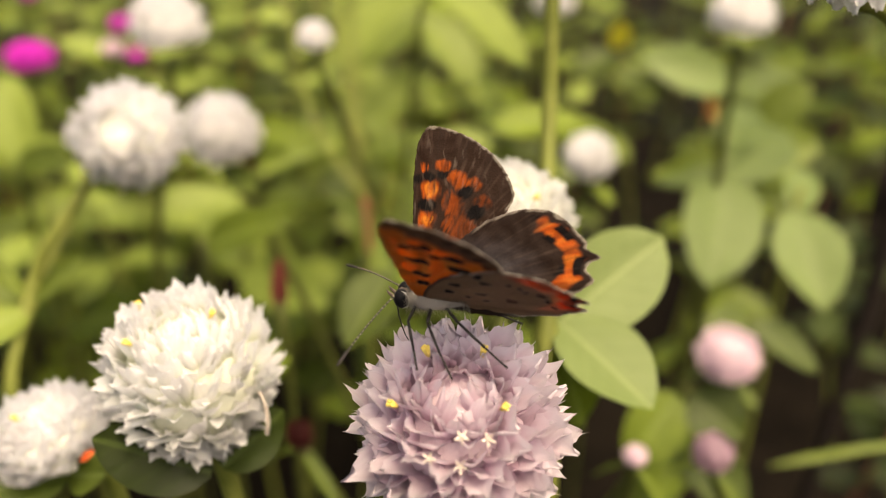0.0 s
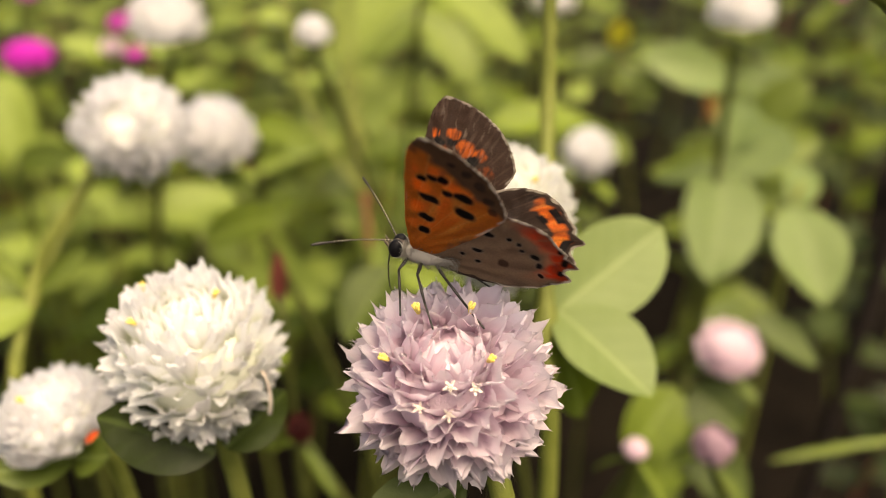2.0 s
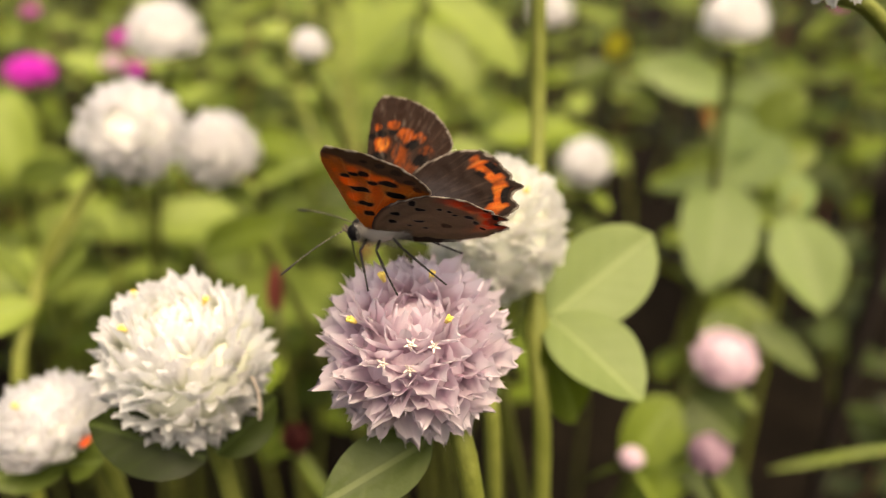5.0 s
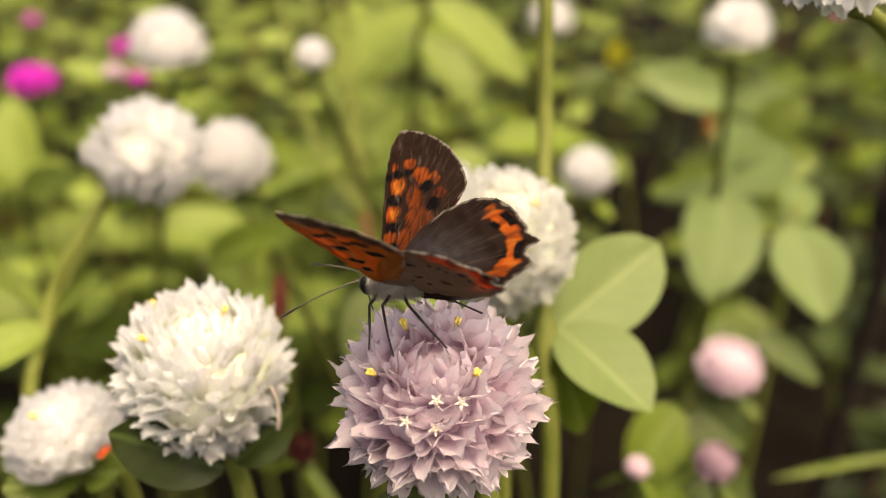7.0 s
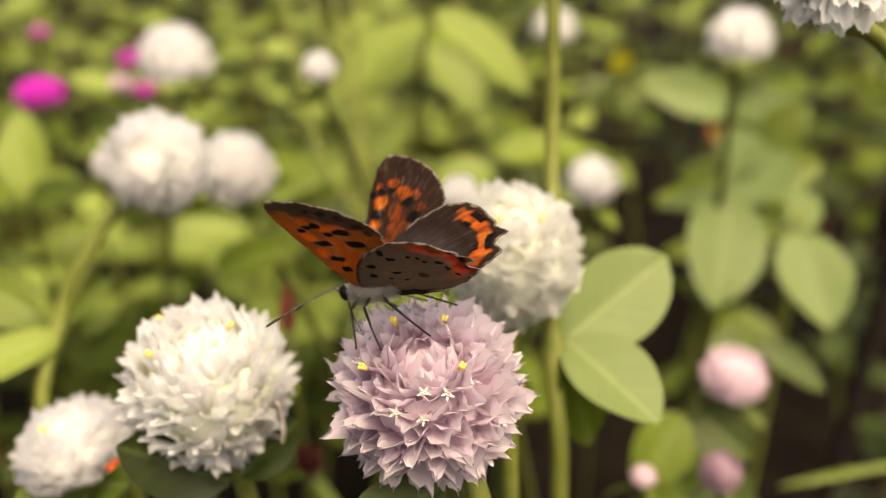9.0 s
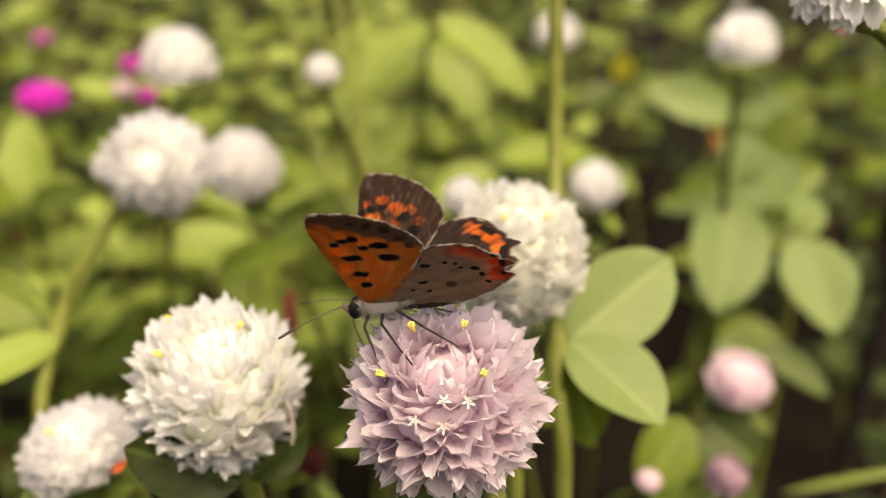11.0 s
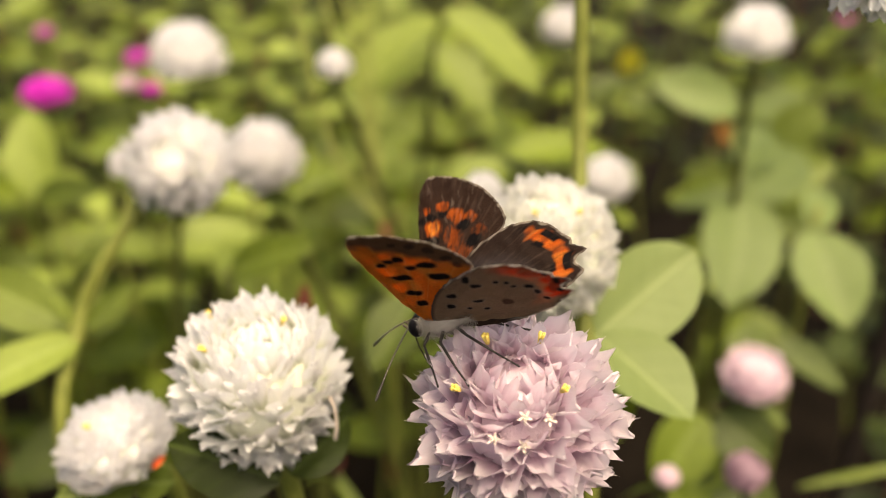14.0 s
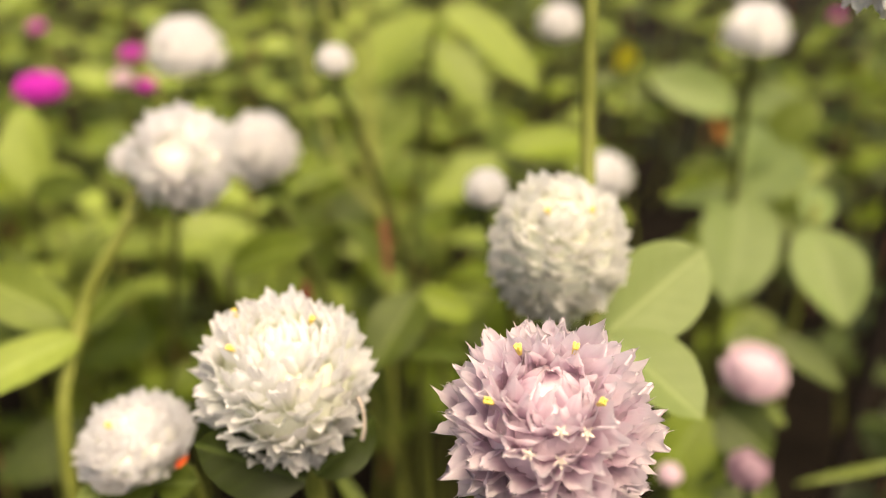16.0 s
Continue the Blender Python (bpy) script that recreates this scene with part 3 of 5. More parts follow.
single((0.0894, 0.2527, 0.3895), WHITE_FAR, "white globe amaranth above broad pale green leaves", 0.98, (0, 0, 1), (0.0985, 0.266), leaves=(
    ((node, (0.0862, 0.2245, 0.3180)), 0.0270, (0.05, -0.62, 0.85)),
    ((node, (0.1342, 0.2930, 0.3428)), 0.0200, (0, -0.75, 0.7)),
    ((node, (0.1120, 0.2830, 0.3260)), 0.0140, (0, -0.6, 0.9)),
    ((node, (0.0740, 0.2663, 0.3325)), 0.0100, (0, -0.4, 1)),
    (((0.0990, 0.2690, 0.3400), (0.1186, 0.3071, 0.3500)), 0.0180, (0, -0.7, 0.8))))
neighbour = plant(0.128, 0.268, "leafy stem with broad drooping pale leaves", "leafy shoots")
stem_part(neighbour, [(0.128, 0.268, 0), (0.128, 0.266, 0.2), (0.1215, 0.2560, 0.322), (0.1165, 0.2475, 0.3300)], 0.0016, 0.001)
leaf_part(neighbour, (0.1159, 0.2462, 0.3290), (0.1182, 0.2150, 0.3148), 0.0235, (-0.05, -0.62, 0.85), LEAF_SOFT, 56)
leaf_part(neighbour, (0.1159, 0.2470, 0.3290), (0.1290, 0.2700, 0.3370), 0.0130, (0, -0.7, 0.8), LEAF_SOFT, 57)

# ---- single leaves that show between the flowers ----
def leafy(points, leaves, label, material=None):
    ob = plant(points[0][0], points[0][1], label, "leafy shoots")
    stem_part(ob, points, 0.0014, 0.001, STEM_SHADED)
    for k, (a, b, w, n) in enumerate(leaves):
        # Broad leaves take the lit-toned green, the rest the darker one.
        leaf_part(ob, a, b, w, n, material or (LEAF_LIT if w > 0.0165 else LEAF), 80 + k)
    return ob


leafy([(-0.03, 0.33, 0), (-0.025, 0.32, 0.2), (-0.01, 0.31, 0.36), (-0.004, 0.308, 0.40)],
      [((-0.006, 0.309, 0.386), (-0.045, 0.293, 0.366), 0.020, (-0.2, -0.5, 1)),
       ((-0.004, 0.308, 0.388), (0.034, 0.300, 0.366), 0.022, (0.2, -0.5, 1)),
       ((-0.014, 0.312, 0.345), (-0.05, 0.300, 0.335), 0.018, (0, -0.5, 1))], "leafy green shoot with arching leaves", LEAF_MID)
leafy([(0.03, 0.31, 0), (0.03, 0.305, 0.2), (0.02, 0.29, 0.335)],
      [((0.018, 0.285, 0.342), (0.055, 0.292, 0.346), 0.015, (0, -0.6, 1)),
       ((0.02, 0.29, 0.335), (-0.01, 0.275, 0.33), 0.018, (0, -0.5, 1))], "leafy green shoot with a long pale leaf")
leafy([(-0.06, 0.19, 0), (-0.060, 0.187, 0.2), (-0.0587, 0.1818, 0.351)],
      [((-0.0587, 0.1818, 0.3503), (-0.0382, 0.1751, 0.3631), 0.011, (0.2, -0.6, 0.9))], "single broad pale green leaf behind the white flower")
leafy([(-0.01, 0.19, 0), (-0.01, 0.185, 0.2), (-0.012, 0.180, 0.345)],
      [((-0.012, 0.178, 0.345), (0.002, 0.176, 0.341), 0.009, (0, -0.7, 1)),
       ((-0.012, 0.178, 0.345), (-0.022, 0.160, 0.338), 0.014, (0, -0.5, 1)),
       ((-0.013, 0.160, 0.340), (-0.004, 0.141, 0.3555), 0.007, (0, -0.6, 1))], "green shoot behind the pink flower")
spot = leafy([(0.09, 0.41, 0), (0.088, 0.405, 0.2), (0.085, 0.40, 0.34)],
             [((0.085, 0.40, 0.335), (0.062, 0.392, 0.332), 0.016, (0, -0.5, 1)), ((0.085, 0.40, 0.325), (0.108, 0.39, 0.322), 0.016, (0, -0.5, 1))], "leafy shoot with one yellowed leaf")
yellow = leaf_part(spot, (0.0850, 0.4000, 0.3390), (0.0840, 0.3940, 0.3520), 0.011, (0, -1, 0.3), YELLOW, 95)
tagged(yellow, "yellowed leaf")
shoot = leafy([(-0.035, 0.17, 0), (-0.036, 0.168, 0.2), (-0.0375, 0.165, 0.345)],
              [((-0.037, 0.166, 0.33), (-0.055, 0.155, 0.325), 0.014, (0, -0.5, 1))], "short shoot with a reddened tip")
tagged(leaf_part(shoot, (-0.0375, 0.165, 0.342), (-0.0370, 0.163, 0.356), 0.004, (0, -1, 0.3), RED_DULL, 96), "dull red young leaf")
leafy([(-0.012, 0.44, 0), (-0.012, 0.438, 0.2), (-0.0107, 0.432, 0.350)],
      [((-0.0107, 0.432, 0.3473), (-0.0551, 0.4082, 0.3290), 0.022, (-0.2, -0.7, 0.8)),
       ((-0.0107, 0.432, 0.3473), (0.0193, 0.4048, 0.3235), 0.024, (0.2, -0.6, 0.8)),
       ((-0.0110, 0.434, 0.3200), (-0.0367, 0.3931, 0.3022), 0.022, (-0.2, -0.6, 0.9))], "tall leafy shoot with long drooping pale leaves")
leafy([(-0.066, 0.30, 0), (-0.067, 0.298, 0.2), (-0.0697, 0.2908, 0.3410)],
      [((-0.0697, 0.2908, 0.3403), (-0.0470, 0.2765, 0.3396), 0.0125, (0, -0.6, 0.9)),
       ((-0.0697, 0.2908, 0.3400), (-0.0930, 0.2850, 0.3330), 0.016, (0, -0.6, 0.9))], "green shoot with spreading leaves")
autumn = leafy([(0.142, 0.40, 0), (0.141, 0.398, 0.2), (0.1401, 0.3943, 0.323)],
               [((0.1401, 0.3943, 0.3221), (0.0985, 0.3912, 0.3407), 0.024, (0, -0.8, 0.7)),
                ((0.1401, 0.3943, 0.3221), (0.1700, 0.3800, 0.3300), 0.020, (0, -0.7, 0.8))], "leafy shoot with broad pale leaves", LEAF_SOFT)
leafy([(0.122, 0.325, 0), (0.122, 0.322, 0.2), (0.1184, 0.3098, 0.315), (0.1286, 0.3192, 0.3312)],
      [((0.1286, 0.3192, 0.3312), (0.1425, 0.3159, 0.3500), 0.018, (0, -0.8, 0.7)),
       ((0.1184, 0.3098, 0.3143), (0.1482, 0.3052, 0.3309), 0.017, (0, -0.8, 0.7)),
       ((0.1184, 0.3098, 0.3143), (0.0850, 0.3010, 0.3195), 0.011, (0, -0.7, 0.8))], "shoot of overlapping pale green leaves")
tagged(leaf_part(autumn, (0.1401, 0.3943, 0.3040), (0.1290, 0.3850, 0.3190), 0.008, (0, -1, 0.3), RUST, 97), "rust-coloured withered leaf")
leafy([(0.068, 0.186, 0), (0.068, 0.184, 0.2), (0.0660, 0.178, 0.300), (0.0645, 0.1735, 0.3125)],
      [((0.0624, 0.1735, 0.3113), (0.0490, 0.1597, 0.3010), 0.0160, (-0.1, -0.8, 0.6)),
       ((0.0660, 0.1735, 0.3114), (0.0770, 0.1627, 0.3070), 0.0160, (0.1, -0.8, 0.6)),
       ((0.0660, 0.1780, 0.2960), (0.0814, 0.1580, 0.2850), 0.0160, (0.1, -0.7, 0.7)),
       ((0.0645, 0.1780, 0.2980), (0.0600, 0.1620, 0.2850), 0.0160, (0, -0.8, 0.6)),
       ((0.0660, 0.1800, 0.2760), (0.0520, 0.1600, 0.2720), 0.0160, (0, -0.7, 0.7))], "low leafy shoot with pale leaves round a mauve bud")
leafy([(-0.165, 0.30, 0), (-0.163, 0.298, 0.2), (-0.1575, 0.2860, 0.325)],
      [((-0.1575, 0.2860, 0.3250), (-0.1600, 0.2980, 0.3560), 0.0190, (0.2, -0.8, 0.5)),
       ((-0.1575, 0.2860, 0.3250), (-0.1330, 0.2800, 0.3330), 0.0130, (0, -0.7, 0.8))], "shoot with one broad pale upright leaf")
leafy([(0.092, 0.214, 0), (0.092, 0.210, 0.2), (0.0908, 0.2033, 0.316)],
      [((0.0908, 0.2033, 0.3143), (0.1095, 0.1921, 0.3066), 0.0100, (0.1, -0.6, 0.8)),
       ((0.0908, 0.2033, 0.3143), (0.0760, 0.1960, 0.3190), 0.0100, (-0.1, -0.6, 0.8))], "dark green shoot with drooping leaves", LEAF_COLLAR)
stalks = plant(-0.022, 0.225, "bunch of thin upright green stalks, reddish near the fork", "leafy shoots")
for low, top in (((-0.0419, 0.2571, 0.3557), (-0.0568, 0.2939, 0.3996)), ((-0.0328, 0.2541, 0.3587), (-0.0455, 0.2887, 0.4004)),
                 ((-0.0293, 0.2538, 0.3625), (-0.0373, 0.2835, 0.4012)), ((-0.0266, 0.2521, 0.3612), (-0.0294, 0.2725, 0.3906))):
    far = Vector(top) * 1.6 - Vector(low) * 0.6
    stem_part(stalks, [(-0.0240, 0.2365, 0.3365), low, top, far], 0.0009, 0.0007, STEM, "stalk")
stem_part(stalks, [(-0.022, 0.225, 0), (-0.0222, 0.227, 0.2), (-0.0226, 0.2302, 0.3220)], 0.0011, 0.0010, STEM)
stem_part(stalks, [(-0.0226, 0.2300, 0.3215), (-0.0232, 0.2335, 0.330), (-0.0240, 0.2367, 0.3370)], 0.0011, 0.0011, STEM_RED, "fork")
blade = plant(0.15, 0.20, "single narrow blade of grass")
blade.name = "grass_blade"
tagged(blade, category="grass")
leaf_part(blade, (0.15, 0.20, 0.0), (0.147, 0.192, 0.280), 0.003, (0, -1, 0.2), LEAF, 90, bend=0.0)
leaf_part(blade, (0.147, 0.192, 0.280), (0.0965, 0.1823, 0.2788), 0.0028, (0, -0.5, 1), LEAF_MID, 91, bend=0.03)
twig = plant(0.186, 0.335, "dark brown withered stalk")
twig.name = "withered_stalk"
stem_part(twig, [(0.20, 0.335, 0), (0.198, 0.325, 0.27), (0.197, 0.336, 0.315), (0.20, 0.34, 0.335)], 0.004, 0.003, DRY)
leaf_part(twig, (0.198, 0.33, 0.33), (0.190, 0.322, 0.285), 0.016, (-0.2, -1, 0.2), DRY, 92)


# ---- the rest of the flower bed ----
def bed():
    rng = random.Random(7)
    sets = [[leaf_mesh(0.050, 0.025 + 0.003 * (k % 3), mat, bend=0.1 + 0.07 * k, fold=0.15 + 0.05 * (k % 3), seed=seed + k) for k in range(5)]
            for mat, seed in ((LEAF, 100), (LEAF_LIT, 120), (LEAF_SHADED, 140))]
    # old and young differ in painted brightness: young is the lit-toned set.
    old, young, shade_leaves = sets
    made = []

    def shoot_at(x, y, high, top, low, heads):
        ob = plant(x, y, "leafy green globe amaranth shoot with opposite oval leaves", "leafy plants of the flower bed")
        root = Vector((x, y, 0))
        tip = Vector((x + rng.uniform(-0.03, 0.03), y + rng.uniform(-0.03, 0.03), high))
        mid = Vector(((x + tip[0]) / 2 + rng.uniform(-0.012, 0.012), (y + tip[1]) / 2, high * 0.55))
        stem_part(ob, [root, mid, tip], 0.0018, 0.001, STEM_RED if rng.random() < 0.12 else STEM)
        turn = rng.uniform(0, 6.28)
        levels = 4
        for k in range(levels):
            f = 0.56 + 0.43 * k / (levels - 1)
            at = (mid - root).lerp(tip - root, (f - 0.55) / 0.45)
            for s in (0, math.pi):
                a = turn + k * 1.57 + s + rng.uniform(-0.3, 0.3)
                d = Vector((math.cos(a), math.sin(a), rng.uniform(-0.1, 0.65)))
                size = rng.uniform(0.55, 1.10) * (0.75 if k == levels - 1 else 1)
                child("leaf", (top if k > 1 else low)[rng.randrange(5)], ob, aim(at, d, (rng.uniform(-0.8, 0.8), rng.uniform(-0.9, 0.6), 1)) @ Matrix.Diagonal((size, size, size, 1)))
        if rng.random() < heads:
            head_part(ob, rng.choice((WHITE_FAR, WHITE_FAR, WHITE_FAR, MAGENTA_FAR)), tip + Vector((0, 0, 0.012)), (0, 0, 1), rng.uniform(0.7, 1.0))

    for _ in range(7000):
        if len(made) >= 190:
            break
        y = 0.33 + 1.3 * rng.random() ** 1.5
        x = rng.uniform(-1, 1) * (0.10 + 0.60 * y)
        if any((x - a) ** 2 + (y - b) ** 2 < ((0.026 + 0.045 * y) * (0.8 if x < 0.05 else 1.0)) ** 2 for a, b in made):
            continue
        if 0.16 * y < x < 0.33 * y and 0.3 < y < 0.85 or x > 0.36 * y and y < 0.60 or -0.40 * y < x < -0.28 * y and y < 0.5:
            continue
        made.append((x, y))
        high = (0.445 - 0.37 * y if y < 0.5 else rng.uniform(0.25, 0.33)) * rng.uniform(0.8, 1.0)
        # Lit-toned upper leaves, more at left: brightness put into leaf colour.
        lit_tone = rng.random() < (0.75 if x < 0 else 0.45)
        shoot_at(x, y, high, young if lit_tone else old, old, 0.12 if y > 0.85 else 0)
    # low shoots in the gap, its shade put into their leaf colour
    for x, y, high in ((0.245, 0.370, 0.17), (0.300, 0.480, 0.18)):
        shoot_at(x, y, high, shade_leaves, shade_leaves, 0)
    # the bed goes on unseen beside and behind, added to block low sky light
    round_about = []
    for _ in range(4000):
        if len(round_about) >= 130:
            break
        way, away = rng.uniform(0.75, 2 * math.pi - 0.75), 0.34 + 1.15 * rng.random() ** 0.8
        x, y = away * math.sin(way), away * math.cos(way)
        if any((x - a) ** 2 + (y - b) ** 2 < 0.09 ** 2 for a, b in round_about):
            continue
        round_about.append((x, y))
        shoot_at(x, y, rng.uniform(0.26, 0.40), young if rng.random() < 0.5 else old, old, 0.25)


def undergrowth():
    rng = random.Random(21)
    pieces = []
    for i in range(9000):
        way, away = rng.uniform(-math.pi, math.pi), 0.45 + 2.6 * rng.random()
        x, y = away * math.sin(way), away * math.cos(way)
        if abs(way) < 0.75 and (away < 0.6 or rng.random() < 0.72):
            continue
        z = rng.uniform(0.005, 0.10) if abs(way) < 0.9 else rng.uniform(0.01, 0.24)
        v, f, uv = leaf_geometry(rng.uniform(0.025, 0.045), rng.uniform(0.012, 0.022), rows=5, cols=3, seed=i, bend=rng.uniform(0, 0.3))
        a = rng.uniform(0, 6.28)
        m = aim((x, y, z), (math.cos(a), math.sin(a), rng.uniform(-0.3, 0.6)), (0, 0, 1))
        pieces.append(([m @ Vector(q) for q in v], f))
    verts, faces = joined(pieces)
    # The undergrowth carries the shade of the gaps in its leaf colour.
    tagged(new("undergrowth", mesh_of("undergrowth", verts, faces, LEAF_SHADED)), "dense low green leaves covering the flower bed", "foliage", kind="stuff")


# ---- the butterfly ----
def wing_material(name):
    m, n, l = nodes_of(name)
    p = n["Principled BSDF"]
    a = n.new("ShaderNodeAttribute")
    a.attribute_name = "scales"
    at = n.new("ShaderNodeTexCoord").outputs["Object"]
    grain = noise_of(n, l, 6000, 2, at)
    patch = noise_of(n, l, 500, 4, at)
    tone = ramp(n, l, maths(n, l, "ADD", maths(n, l, "MULTIPLY", grain, 0.6), maths(n, l, "MULTIPLY", patch, 0.4)), ((0.3, (0.70, 0.70, 0.70)), (0.7, (1.12, 1.1, 1.08))))
    colour = mixed(n, l, 1.0, a.outputs["Color"], tone, "MULTIPLY")
    l.new(colour, p.inputs["Base Color"])
    p.inputs["Roughness"].default_value = 0.5
    p.inputs["Specular IOR Level"].default_value = 0.12
    bumped(n, l, grain, 0.0001, 0.7, p)
    thin(n, l, p, colour, 0.58)
    return m


WING = wing_material("wing_scales")
BELLY = two_tone("grey_fur_dark_back", (0.50, 0.475, 0.44), (0.07, 0.05, 0.04), 0.0002, 0.0011)
FUR_DARK = plain_material("brown_fur", (0.05, 0.04, 0.035), (0.13, 0.10, 0.08), 2500, 0.8, 0.0003)
CHITIN = plain_material("dark_chitin", (0.012, 0.010, 0.010), (0.03, 0.025, 0.022), 3000, 0.35, 0.00005)
EYE = plain_material("black_eye", (0.004, 0.004, 0.005), (0.008, 0.008, 0.009), 5000, 0.45, 0.00002, 0.0, 0.06)
BAND = plain_material("cream_band_scales", (0.36, 0.32, 0.24), (0.50, 0.45, 0.35), 3000, 0.7, 0.0001)
PALE = plain_material("pale_scales", (0.75, 0.74, 0.70), (0.85, 0.84, 0.80), 3000, 0.7, 0.0001)

FORE = ((0.3, -0.2), (1.0, 1.2), (1.7, 4.0), (2.1, 8.2), (2.3, 12.1), (2.2, 14.6), (1.8, 16.1), (1.1, 16.9), (-0.4, 16.8), (-2.5, 16.1), (-4.6, 14.9),
        (-6.2, 13.4), (-7.5, 11.4), (-8.0, 9.8), (-7.4, 8.3), (-5.6, 5.4), (-3.3, 2.4), (-1.0, -0.2))
HIND = ((0.1, 0.0), (-0.4, 2.2), (-2.2, 5.2), (-5.0, 7.8), (-8.1, 9.2), (-10.7, 9.4), (-12.6, 8.6), (-13.9, 7.5), (-14.7, 6.8), (-14.8, 6.2), (-16.1, 5.6),
        (-15.2, 4.9), (-15.0, 4.2), (-15.8, 3.3), (-15.0, 2.5), (-14.0, 1.7), (-12.8, 0.5), (-10.4, -0.7), (-7.2, -1.2), (-4.0, -1.2), (-1.2, -0.7))


def outline(points, count):
    p = np.array(points, dtype=float)
    n = len(p)
    out = []
    per = count // n
    for i in range(n):
        a, b, c, d = p[i - 1], p[i], p[(i + 1) % n], p[(i + 2) % n]
        for k in range(per):
            t = k / per
            out.append(0.5 * (2 * b + (c - a) * t + (2 * a - 5 * b + 4 * c - d) * t * t + (3 * b - a - 3 * c + d) * t ** 3))
    return np.array(out)


def blob(a, b, spots, power=2.6):
    """How far points lie inside soft-edged oval spots (a, b, half length, half width, angle)."""
    best = np.zeros_like(a)
    for x, y, r, s, turn in spots:
        c, k = math.cos(radians(turn)), math.sin(radians(turn))
        u, v = (a - x) * c + (b - y) * k, -(a - x) * k + (b - y) * c
        best = np.maximum(best, np.clip((1.2 - (np.abs(u / r) ** power + np.abs(v / s) ** power) ** (1 / power)) / 0.4, 0, 1))
    return best


def over(base, colour, f):
    return base * (1 - f[:, None]) + np.array(colour) * f[:, None]


ORANGE, ORANGE_DEEP, BROWN, BLACK, RED_ORANGE, GREY, FRINGE = ((0.74, 0.205, 0.032), (0.60, 0.14, 0.022), (0.040, 0.021, 0.014), (0.008, 0.006, 0.006),
                                                     (0.68, 0.13, 0.018), (0.325, 0.215, 0.142), (0.70, 0.66, 0.60))


